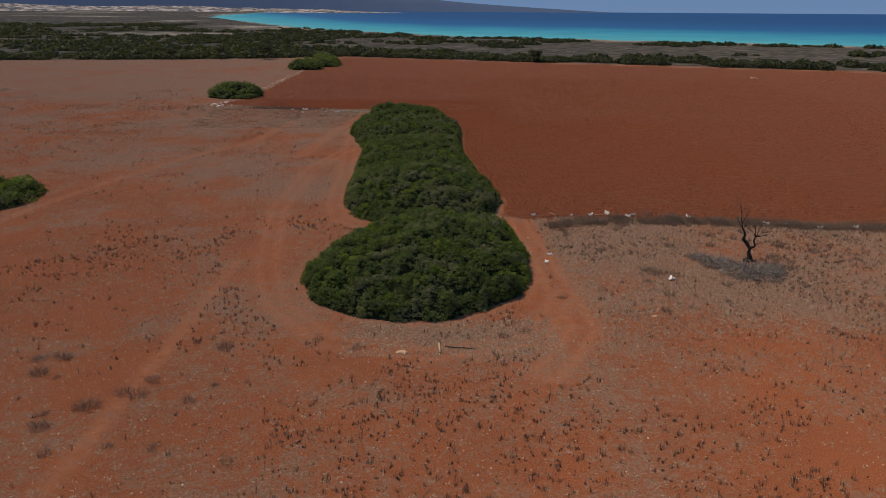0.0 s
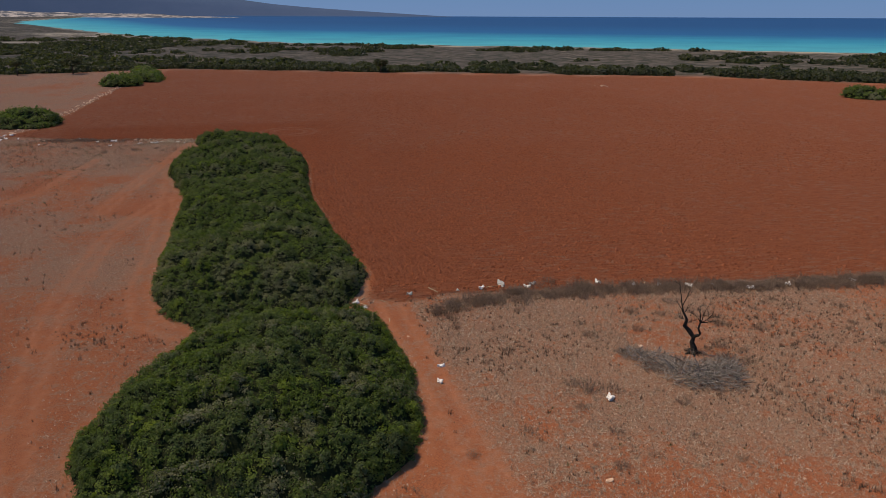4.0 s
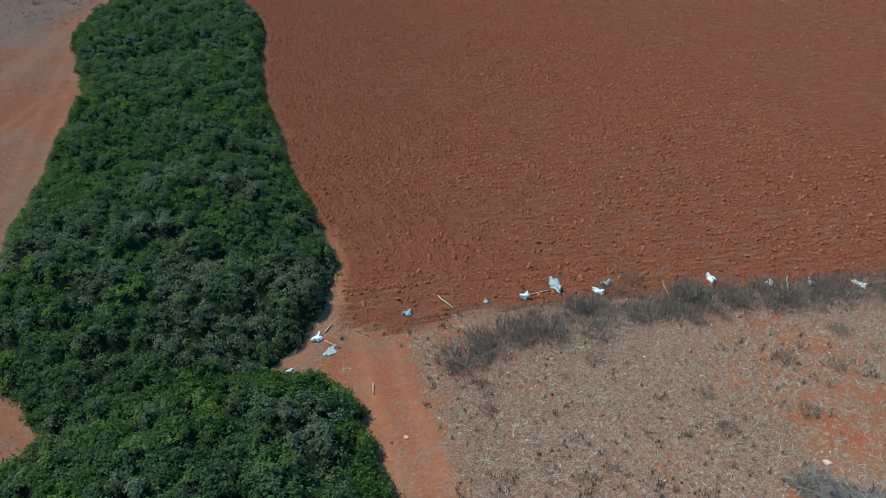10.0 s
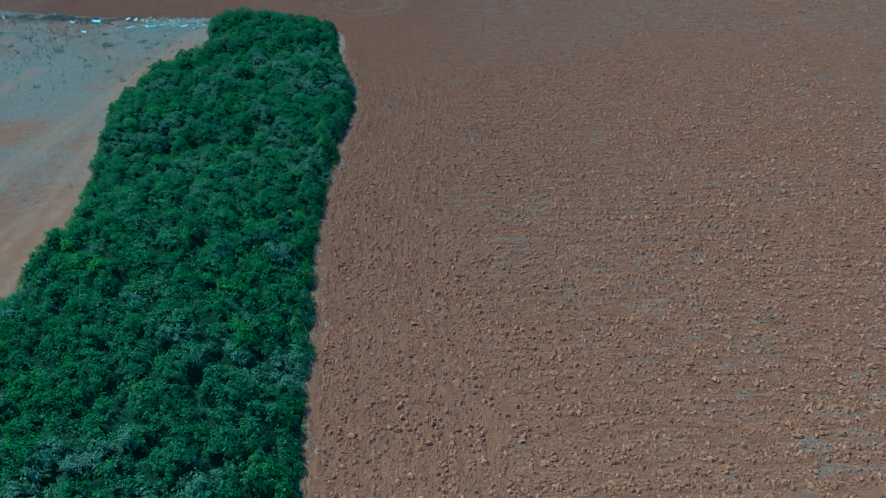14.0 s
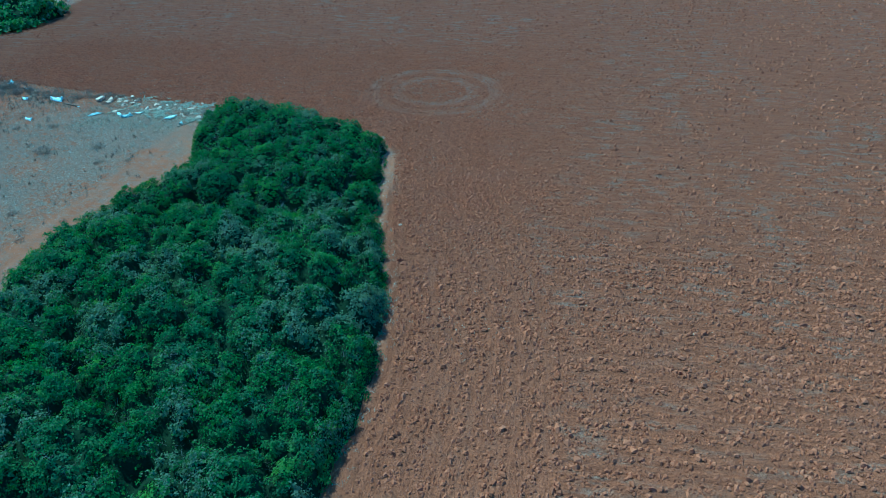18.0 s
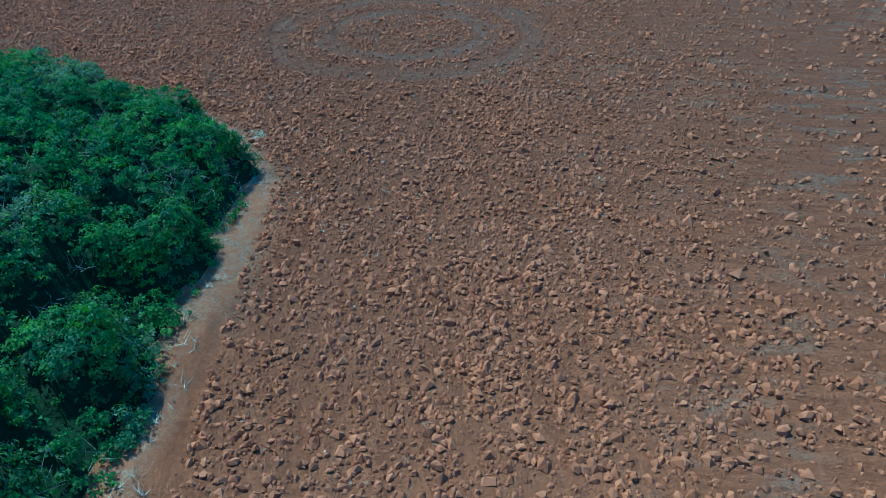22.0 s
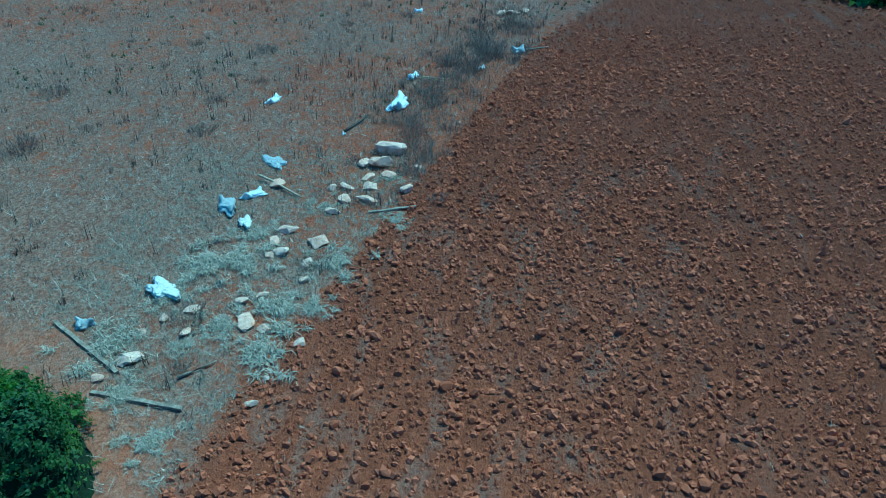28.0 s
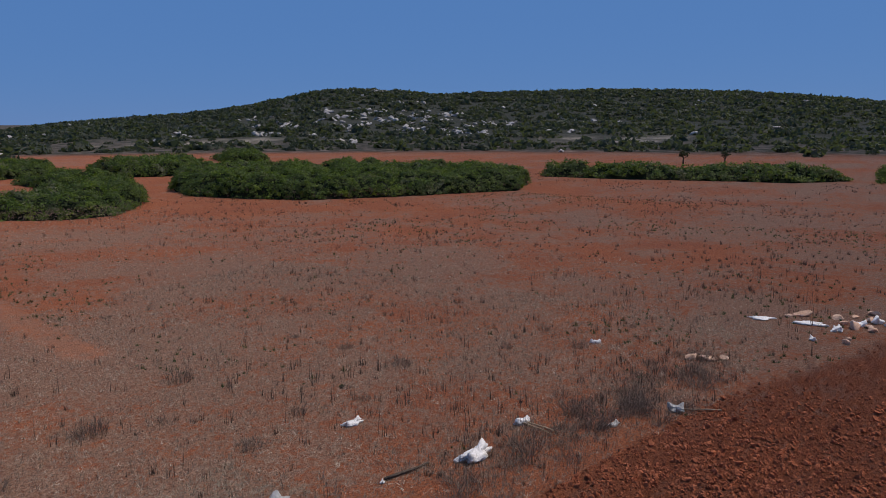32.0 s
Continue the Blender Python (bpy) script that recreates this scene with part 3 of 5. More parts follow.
FRONT = cut(THICKET, 40, 80.2)
MIDDLE = cut(THICKET, 79.2, 140)
REAR = cut(THICKET, 138.5, 166.5)
TIP = cut(THICKET, 165, 200)
ROW = dict(category="thicket", group="mastic thickets in a row")
HUMPS = [(79, 0.35), (82, 0.6), (88, 1.0), (96, 1.25), (101, 1.1), (106, 0.72), (112, 0.9), (118, 0.78), (125, 0.95), (132, 0.7), (140, 0.8)]
shrub("mastic_thicket", FRONT, 5.0, 11, 360, 0.08, "large rounded dark green mastic thicket on red soil", twigs=0.06, lumps=0.6, edge=11, power=0.55, fine=3.6, swell=0.7, sizes=(0.4, 1.2), grey=0.13, wave=0.16, cell=0.2, cluster=14, ridge=[(48, 1), (74, 1), (80.5, 0.45)], **ROW)
shrub("mastic_thicket", MIDDLE, 3.7, 23, 320, 0.074, edge=7, power=0.55, lumps=0.65, swell=0.75, sizes=(0.4, 1.3), label="long dark green mastic thicket beside ploughed land", twigs=0.12, grey=0.22, fine=3.4, wave=0.2, cell=0.2, cluster=14, ridge=HUMPS, **ROW)
shrub("mastic_thicket", REAR, 2.3, 37, 380, 0.068, edge=3.4, power=0.65, lumps=0.65, swell=1.1, sizes=(0.4, 1.35), label="dense green mastic thicket beside ploughed land", twigs=0.35, grey=0.27, fine=3.6, cell=0.2, gaps=0.45, cluster=14, **ROW)
shrub("mastic_thicket", TIP, 2.0, 39, 880, 0.045, edge=4.2, power=0.75, lumps=0.7, swell=1.1, sizes=(0.35, 1.25), label="dense green mastic thicket ending at a row of stones", twigs=1.0, grey=0.14, cluster=22, cell=0.16, fine=4.2, gaps=0.55, **ROW)

# ---- other thickets on the plain ----
def oval(x, y, rx, ry, turn=0.0, seed=0):
    r = random.Random(seed)
    out = []
    for k in range(18):
        t = 2 * math.pi * k / 18
        s = r.uniform(0.86, 1.12)
        u, v = rx * s * math.cos(t), ry * s * math.sin(t)
        out.append((x + u * math.cos(turn) - v * math.sin(turn), y + u * math.sin(turn) + v * math.cos(turn)))
    return out


FAR = dict(cell=0.6, lumps=0.14, edge=4.5, grey=0.08, wave=0.3, sizes=(0.9, 2.8), fine=0.4, swell=0.75)
shrub("mastic_bush", oval(-56.5, 221, 8, 8.5, 0.2, 2), 3.2, 42, 40, 0.27, "round dark green bush at a field corner", "bush", **FAR)
shrub("mastic_bush", oval(-50, 330, 7.5, 9, 0, 3), 3.6, 43, 24, 0.36, "dark green bush at a field edge", "bush", **FAR)
shrub("mastic_bush", oval(-45, 362, 6.5, 24, 0.15, 4), 3.2, 44, 24, 0.36, "long dark green bush at a field edge", "bush", **FAR)
shrub("mastic_bush", oval(208, 232, 7, 9, 0, 5), 3.0, 45, 26, 0.32, "dark green bush on ploughed land", "bush", **FAR)
WEST = [([(-45.8, 132.3), (-50, 132.7), (-57.4, 126.9), (-62.6, 120.2), (-63.3, 112.2), (-55.5, 112), (-50, 118), (-45, 119.5), (-41, 122.1), (-39.3, 125.4), (-40.6, 130.1)], 2.4),
        ([(-62.6, 96.3), (-60.5, 108), (-64.8, 114.5), (-70.1, 107.7), (-75.4, 91.9), (-71.1, 85.4), (-64, 86)], 1.8),
        ([(-67.5, 75.6), (-77.8, 72.6), (-85.8, 59.2), (-84.6, 40.6), (-70, 42), (-60, 60)], 2.4)]
WEST_FAR = [([(-70.7, 113.3), (-66.9, 121.7), (-68.3, 130.2), (-71.7, 137.8), (-80.3, 143.6), (-96.1, 152.3), (-108, 148), (-112, 136), (-106, 118), (-96, 100), (-85.5, 96)], 3.4),
        ([(-86.8, 66.9), (-82.5, 87.1), (-90.2, 91.6), (-105.2, 79.1), (-105.9, 65.9)], 3.2),
        ([(-122.2, 143.1), (-123.3, 156.6), (-128.2, 172.8), (-129.3, 180.6), (-137.9, 187.7), (-141, 186.2), (-136, 168.8), (-128, 141.4)], 2.6),
        ([(-135.3, 191.8), (-137.1, 198), (-150.9, 200), (-154.1, 190.5)], 2.4),
        ([(-121.1, 66), (-129.9, 70), (-141, 56), (-133, 46)], 3.2)]
for k, (line, tall) in enumerate(WEST + WEST_FAR):
    line = [west(*q) for q in line]
    shrub("mastic_thicket", line, tall * 1.12, 50 + k, 70 if k < 4 else 34, 0.185 if k < 4 else 0.27, "broad green mastic thicket at the far edge of a dry field", "thicket", group="thickets beyond the dry field", floor=float(ground_height(*line[0])) - 0.1, **FAR)


# ---- far scrub: shrubs towards the shore, over the heath and on the ridge ----
def clumps(points, radii, per, leaf, seed, flat=0.6):
    """Many loose shrubs of leaf clumps as one mesh."""
    r = np.random.default_rng(seed)
    n = len(points)
    way = r.normal(0, 1, (n, per, 3))
    way /= np.linalg.norm(way, axis=2)[..., None]
    way[..., 2] = np.abs(way[..., 2])
    lump = 0.72 + 0.28 * r.random((n, per, 1))
    c = points[:, None, :] + way * lump * radii[:, None, None] * np.array([1, 1, flat])
    return leaves(c.reshape(-1, 3), way.reshape(-1, 3), np.repeat(leaf * radii, per), 0.5, seed + 1)


def on_ground(x, y):
    return np.stack([x, y, ground_height(x, y)], 1)


r = np.random.default_rng(5)
SCRUB_LEAF = leaf_material("scrub_leaves", (0.021, 0.030, 0.016), (0.056, 0.068, 0.034), (0.068, 0.073, 0.038), (0.062, 0.064, 0.044))
# ridge leaves lifted and turned bluish, so their colour carries the distance haze
HAZED_LEAF = leaf_material("hazed_hill_leaves", (0.036, 0.046, 0.036), (0.078, 0.094, 0.062), (0.08, 0.09, 0.058), (0.074, 0.085, 0.068))
north_edge = lambda x: np.interp(x, [-400, -210, -110, -40, 52, 116, 210, 252, 600], [300, 375, 390, 425, 380, 355, 318, 278, 100])
# the dark hedge at the end of the ploughed land, in uneven groups
x = r.uniform(-330, 420, 1500)
y = north_edge(x) + 8 + r.exponential(16, 1500)
keep = (fractal(x, y, 30, 31) > -0.22) & ((x < -50) | (y > north_edge(x) + 8)) & (y < north_edge(x) + 70)
p = on_ground(x, y)[keep]
v, f = clumps(p, r.uniform(1.8, 5.6, len(p)), 120, 0.185, 61, 0.55)
thing("hedge_scrub", quick_mesh("hedge_scrub", v, f), SCRUB_LEAF, "dark green scrub beyond the ploughed land", "scrub", kind="stuff")
# thinner scrub over the heath, thick to the west
x = r.uniform(-700, 600, 11000)
y = r.uniform(300, 1100, 11000)
westerly = ramp(-x, -20, 160)
keep = (fractal(x, y, 60, 33) + 0.42 * westerly - 0.35 * westerly * ramp(y, 650, 900) - 0.2 * (1 - westerly) * ramp(y, 440, 520) > 0.02) & (shore_side(x, y) > 35) & (y > north_edge(x) + 40)
p = on_ground(x, y)[keep]
v, f = clumps(p, r.uniform(1.8, 6.5, len(p)), 52, 0.24, 63, 0.42)
thing("heath_scrub", quick_mesh("heath_scrub", v, f), SCRUB_LEAF, "low grey-green shrubs over sandy heath", "scrub", kind="stuff")
# the ridge
ang = FACE_END - np.radians(r.uniform(-40, 42, 10500))
dist = 300 + 660 * r.random(10500) ** 0.62
x, y = EYE_END[0] + dist * np.cos(ang), EYE_END[1] + dist * np.sin(ang)
bare_band = (dist < 350) & (fractal(x, y, 45, 37) < 0.3)
bearing = np.degrees(FACE_END - ang)
focus = np.exp(-((bearing + 4) / 9) ** 2)
band = np.exp(-((dist - 545) / 70) ** 2)
rocky = fractal(x, y, 26, 35) + 0.75 * band * focus + 0.2 * band > 0.56
flat_sand = ((bearing < -12) | ((bearing > 6) & (bearing < 19))) & (dist > 408) & (dist < 476)
keep = ~bare_band & ~(flat_sand & (r.random(10500) < 0.8)) & ~(rocky & (r.random(10500) < 0.75))
p = on_ground(x, y)[keep]
v, f = clumps(p, 1.6 + 4.2 * r.random(len(p)) ** 2, 25, 0.41, 65, 0.6)
thing("ridge_scrub", quick_mesh("ridge_scrub", v, f), HAZED_LEAF, "dark green maquis shrubs over the limestone ridge", "scrub", kind="stuff")

ICO = bmesh.new()
bmesh.ops.create_icosphere(ICO, subdivisions=1, radius=1.0)
ICO_V = np.array([q.co[:] for q in ICO.verts])
ICO_F = np.array([[q.index for q in g.verts] for g in ICO.faces])
ICO.free()
ICO = bmesh.new()
bmesh.ops.create_icosphere(ICO, subdivisions=2, radius=1.0)
ICO2_V = np.array([q.co[:] for q in ICO.verts])
ICO2_F = np.array([[q.index for q in g.verts] for g in ICO.faces])
ICO.free()

# cheap clods, open below: six-sided with a broken top, and a roof-shaped crumb
GEM_V = np.array([(math.cos(k * 1.0472), math.sin(k * 1.0472), -0.45 + 0.35 * (k % 2)) for k in range(6)] + [(0.62 * math.cos(k * 2.0944 + 0.5), 0.62 * math.sin(k * 2.0944 + 0.5), 0.62) for k in range(3)])
GEM_F = np.array([(6, 7, 8), (0, 1, 6), (1, 2, 6), (2, 7, 6), (2, 3, 7), (3, 4, 7), (4, 8, 7), (4, 5, 8), (5, 0, 8), (0, 6, 8)])
CRUMB_V = np.array([(-1, -0.8, -0.5), (0.9, -0.9, -0.5), (1.1, 0.7, -0.5), (-0.8, 0.9, -0.5), (-0.35, 0.25, 0.75), (0.4, -0.2, 0.65)])
CRUMB_F = np.array([(0, 1, 5), (0, 5, 4), (1, 2, 5), (2, 3, 4), (2, 4, 5), (3, 0, 4)])


def rocks(points, sizes, seed, fine=False, flat=0.7, rough=0.24, sunk=0.25, chips=0, depth=(0.45, 0.8)):
    """Uneven lumps, each turned and shaped on its own: vertices and faces."""
    r = np.random.default_rng(seed)
    bv, bf = {True: (ICO2_V, ICO2_F), False: (ICO_V, ICO_F), "gem": (GEM_V, GEM_F), "crumb": (CRUMB_V, CRUMB_F)}[fine]
    n, m = len(points), len(bv)
    v = np.repeat(bv[None], n, 0)
    if fine is True:
        # low lobes plus a fine grain, so that neighbours move together
        for amp, freq in ((rough, 1.6), (rough * 0.55, 3.7)):
            way = r.normal(0, freq, (n, 3, 3))
            v = v * (1 + amp * np.sin(np.einsum("nmk,njk->nmj", np.repeat(bv[None], n, 0), way) + r.uniform(0, 6, (n, 1, 3))).mean(2))[..., None]
        v = v * (1 + r.normal(0, rough * 0.16, (n, m, 1)))
    else:
        v = v * (1 + r.normal(0, rough, (n, m, 3)))
    for _ in range(chips):  # flat broken faces
        way = r.normal(0, 1, (n, 3))
        way /= np.linalg.norm(way, axis=1)[:, None]
        over = np.einsum("nmk,nk->nm", v, way) - r.uniform(*depth, n)[:, None]
        v = v - np.clip(over, 0, None)[..., None] * way[:, None]
    v = v * (np.stack([r.uniform(0.75, 1.3, n), r.uniform(0.6, 1.0, n), r.uniform(0.75, 1.15, n) * flat], 1) * (sizes / 2)[:, None])[:, None]
    t = r.uniform(0, 2 * np.pi, n)
    c, s = np.cos(t)[:, None], np.sin(t)[:, None]
    tilt = r.normal(0, 0.25, n)[:, None]
    x, y, z = v[..., 0], v[..., 1], v[..., 2]
    z = z + x * tilt
    v = np.stack([x * c - y * s, x * s + y * c, z], -1)
    pts = points.copy()
    pts[:, 2] += sizes * flat * (0.5 - sunk)
    v = v + pts[:, None]
    f = bf[None] + (np.arange(n) * m)[:, None, None]
    return v.reshape(-1, 3), f.reshape(-1, 3)


def stone_material(name, dark, light, stain):
    n = Nodes(name, 0.9, 0.15)
    col = n.mix(n.steps(n.noise(5, 6, 0.65), (0.35, 0.0), (0.65, 1.0)), dark, light)
    col = n.mix(n.steps(n.noise(1.6, 4), (0.5, 0.0), (0.7, 0.7)), col, stain)
    col = n.mix(n.math("MULTIPLY", n.each(), 0.35), col, stain)
    return n.finish(col, n.noise(14, 6, 0.7), 0.7, 0.03)


LIMESTONE = stone_material("limestone", (0.44, 0.285, 0.19), (0.70, 0.50, 0.36), (0.50, 0.24, 0.135))
ROCK_GREY = stone_material("ridge_limestone", (0.27, 0.25, 0.23), (0.52, 0.50, 0.47), (0.32, 0.28, 0.24))

sel = np.nonzero(rocky)[0]
sel = sel[r.permutation(len(sel))[:1700]]
p = on_ground(x[sel] + r.normal(0, 3, len(sel)), y[sel] + r.normal(0, 3, len(sel)))
v, f = rocks(p, r.uniform(1.5, 6.0, len(p)), 71, flat=0.5, rough=0.3)
thing("ridge_rocks", quick_mesh("ridge_rocks", v, f), ROCK_GREY, "pale limestone outcrops on the ridge", "rocks", kind="stuff")
top = EYE_END + np.array([math.cos(FACE_END + radians(7.4)), math.sin(FACE_END + radians(7.4))]) * 860
p = on_ground(top[0] + r.normal(0, 22, 260), top[1] + r.normal(0, 30, 260))
v, f = rocks(p, r.uniform(1.5, 4.5, 260), 73, flat=0.7, rough=0.3)
thing("summit_rocks", quick_mesh("summit_rocks", v, f), ROCK_GREY, "bare pale rocks on the summit", "rocks", kind="stuff")


# ---- mountains and a low headland beyond the bay ----
def far_land(name, material, distance, profile, base, label, grain):
    """A solid range along a bearing (degrees from the y axis): front slope and back slope."""
    b = np.radians(np.linspace(profile[0][0], profile[-1][0], 160))
    h = np.interp(np.degrees(b), [q[0] for q in profile], [q[1] for q in profile])
    h = h * (1 + grain * fractal(np.degrees(b), b * 0, 2.2, 4)) + base
    rows = []
    for d, k in ((distance - 260, -0.1), (distance - 120, 0.5), (distance, 1.0), (distance + 100, 0.3), (distance + 150, -0.1)):
        rows.append(np.stack([d * np.sin(b), d * np.cos(b), base + (h - base) * k - (6 if k < 0 else 0)], 1))
    v = np.concatenate(rows)
    m = len(b)
    a = (np.arange(4)[:, None] * m + np.arange(m - 1)[None]).ravel()
    thing(name, quick_mesh(name, v, np.stack([a, a + 1, a + 1 + m, a + m], 1), True), material, label, "mountain", kind="structure")


# the blue of distant haze is put into the mountains' base colour
nm = Nodes("hazed_mountain", 1.0, 0.0)
HAZED_MOUNTAIN = nm.finish(nm.mix(nm.noise(0.006, 6, 0.7), (0.046, 0.082, 0.145), (0.068, 0.105, 0.175)))
nm = Nodes("far_headland", 1.0, 0.0)
HEADLAND = nm.finish(nm.mix(nm.steps(nm.noise(0.03, 6, 0.75), (0.46, 0.0), (0.6, 1.0)), (0.075, 0.085, 0.10), (0.40, 0.36, 0.33)))
far_land("backdrop_mountains", HAZED_MOUNTAIN, 4600, [(-60, 60), (-35, 150), (-20, 200), (-10, 165), (-2.2, 100), (1, 72), (3.9, 50), (7.4, 32), (12.9, 8), (15, 0)], 12, "hazy blue mountain range across the bay", 0.04)
far_land("backdrop_headland", HEADLAND, 3700, [(-60, 40), (-30, 36), (-16, 30), (-9, 22), (-4, 12), (-0.5, 5), (2.2, 0)], 2, "low headland with pale buildings across the bay", 0.3)

# ---- clods of the ploughed land ----
def clod_material(single=False):
    n = Nodes("clod", 0.95, 0.06, 0.2)
    col = n.mix(n.each() if single else n.island(), (0.235, 0.071, 0.033), (0.41, 0.130, 0.060))
    col = n.mix(n.steps(n.noise(0.35, 5), (0.45, 0.0), (0.7, 0.3)), col, (0.31, 0.125, 0.078))
    return n.finish(col, n.noise(24, 5, 0.7), 0.6, 0.03)


CLOD = clod_material()


def spread(count, box, keep):
    q = rng.uniform((box[0], box[2]), (box[1], box[3]), (count, 2))
    return q[keep(q[:, 0], q[:, 1])]


def tilled(margin, rows=0.0, box=None):
    def keep(x, y):
        d = inside_distance(x, y, PLOUGHED)
        ft = -inside_distance(x, y, THICKET)
        ring = np.hypot(x - 7.8, y - 196)
        furrow = np.where(ring < 8.5, ring, np.where((ft < 10) & (y > 88) & (x > 2), ft, y + 0.03 * x))
        wave = 0.5 + 0.3 * np.sin(2 * np.pi * (furrow / 0.78 + 0.35 * fractal(x, y, 5, 5))) + 0.2 * np.sin(2 * np.pi * (furrow / 1.56 + 0.3 * fractal(x, y, 14, 6)))
        wave = ramp(wave, 0.2, 0.75)
        smooth = (np.abs(ring - 4.0) < 0.7) | (np.abs(ring - 6.5) < 0.8)
        chance = (1 - rows + rows * wave) * np.where(smooth, 0.2, 1) * (0.85 + 0.5 * fractal(x, y, 6, 9))
        if box:
            chance = chance * ramp(np.minimum.reduce([x - box[0], box[1] - x, y - box[2], box[3] - y]), 0, 12 if box[1] - box[0] < 100 else 34)
        return (d > margin) & (ft > 0.6) & (rng.random(len(x)) < chance)
    return keep


NEAR, WIDE, CLOSE = (-66, 40, 152, 226), (-72, 58, 124, 240), (-47, 26, 161, 216)
for count, lo, hi, box, fine, rows, seed in (
        (12000, 0.13, 0.28, CLOSE, False, 0.35, 81), (125000, 0.08, 0.21, CLOSE, "gem", 0.5, 88), (170000, 0.05, 0.13, CLOSE, "crumb", 0.05, 89), (110000, 0.09, 0.27, (-8, 62, 92, 182), "crumb", 0.75, 90), (34000, 0.10, 0.24, NEAR, "gem", 0.4, 82), (30000, 0.13, 0.28, WIDE, "gem", 0.5, 87),
        (42000, 0.15, 0.38, (-8, 66, 76, 170), "gem", 0.85, 83), (80000, 0.09, 0.26, (-8, 90, 66, 170), "crumb", 0.85, 84), (62000, 0.18, 0.42, (12, 140, 105, 300), "crumb", 0.8, 85), (16000, 0.18, 0.42, (-55, 60, 200, 300), "crumb", 0.8, 86)):
    q = spread(count, box, tilled(-0.3, rows, box))
    sizes = lo + (hi - lo) * rng.random(len(q)) ** 2.2
    v, f = rocks(np.column_stack([q, np.zeros(len(q))]), sizes, seed, fine, 0.85, {False: 0.16, "gem": 0.2, "crumb": 0.13}[fine], 0.18, 3 if fine is False else 0)
    thing("soil_clods", quick_mesh("soil_clods", v, f), CLOD, "reddish brown clods of ploughed clay", "soil", kind="stuff")


# the largest clods near the tip of the thicket, one by one
lumps = []
for k in range(12):
    v, f = rocks(np.zeros((1, 3)), np.array([1.0]), 500 + k, True, 0.75, 0.2, 0.2, 5)
    lumps.append(quick_mesh("clod", v, f))
ONE_CLOD = clod_material(True)
q = spread(1500, (-24, 15, 180, 200), tilled(0.4))[:300]
for k, (x, y) in enumerate(q):
    s = 0.16 + 0.17 * rng.random() ** 1.8
    piece("clod", lumps[k % 12], ONE_CLOD, GROUND, at=Matrix.LocRotScale((x, y, 0), Euler((0, 0, rng.uniform(0, 6.28))), (s, s, s * rng.uniform(0.8, 1.1))))


# ---- dry plants ----
def blades(points, tall, per, lean, width, seed, bend=0.25):
    """Grass blades, one thin triangle pair each, round every point."""
    r = np.random.default_rng(seed)
    n = len(points) * per
    base = np.repeat(points, per, 0) + np.column_stack([r.normal(0, 0.06, (n, 2)) * np.repeat(tall, per)[:, None] * 3, np.zeros(n)])
    h = np.repeat(tall, per) * r.uniform(0.5, 1.2, n)
    t = r.uniform(0, 2 * np.pi, n)
    out = np.abs(r.normal(0, lean, n))
    way = np.stack([np.cos(t) * out, np.sin(t) * out, np.ones(n)], 1)
    way /= np.linalg.norm(way, axis=1)[:, None]
    side = np.stack([-np.sin(t), np.cos(t), np.zeros(n)], 1) * (width * r.uniform(0.6, 1.3, n))[:, None]
    tip = base + way * h[:, None] + np.stack([np.cos(t), np.sin(t), np.full(n, -0.4)], 1) * (h * bend * out)[:, None]
    v = np.stack([base - side, base + side, tip], 1)
    return v.reshape(-1, 3), np.arange(3 * n).reshape(-1, 3)


def straw_material(name, dark, light):
    n = Nodes(name, 0.85, 0.15)
    return n.finish(n.mix(n.island(), dark, light))


STRAW = straw_material("straw", (0.17, 0.12, 0.082), (0.58, 0.45, 0.33))
WEED = straw_material("dry_weed", (0.06, 0.042, 0.03), (0.16, 0.11, 0.078))
BRUSH = straw_material("grey_brush", (0.12, 0.082, 0.057), (0.33, 0.235, 0.17))
PALE = straw_material("bleached_stems", (0.16, 0.13, 0.093), (0.40, 0.325, 0.23))
TUFT = straw_material("strap_stems", (0.19, 0.15, 0.10), (0.48, 0.395, 0.285))
GREEN = straw_material("green_weed", (0.035, 0.055, 0.018), (0.10, 0.12, 0.045))
ASH = straw_material("grey_branch", (0.10, 0.083, 0.07), (0.36, 0.315, 0.27))


def dry_land(x, y):
    d = inside_distance(x, y, PLOUGHED)
    ft = inside_distance(x, y, THICKET)
    way = np.minimum.reduce([line_distance(x, y, line) / wide for line, wide in TRACKS])
    return (d < -0.3) & (ft < -0.6) & (rng.random(len(x)) < np.clip(way - 0.35, 0.06, 1))


def grassy(amount):
    def keep(x, y):
        return dry_land(x, y) & (fractal(x, y, 14, 11) * 0.45 + 0.5 + 0.35 * fractal(x, y, 2.5, 12) + 0.25 * ((x > 14) & (y > 46)) + amount > rng.random(len(x)))
    return keep


def tufted(size, level, seed):
    """Where weeds stand together: thick in some patches, hardly any elsewhere."""
    def keep(x, y):
        p = fractal(x, y, size, seed) + 0.7 * fractal(x, y, size * 0.22, seed + 1)
        return dry_land(x, y) & (ramp(p, level - 0.25, level + 0.45) + 0.03 > rng.random(len(x)))
    return keep


def plants(name, count, box, lo, hi, per, lean, width, mat, label, where):
    """Low plants strewn over a box of the plan."""
    q = spread(count, box, where)
    v, f = blades(np.column_stack([q, np.zeros(len(q))]), lo + (hi - lo) * rng.random(len(q)) ** 1.7, per, lean, width, count + 3)
    thing(name, quick_mesh(name, v, f), mat, label, "grass" if "grass" in name else "weeds", kind="stuff")


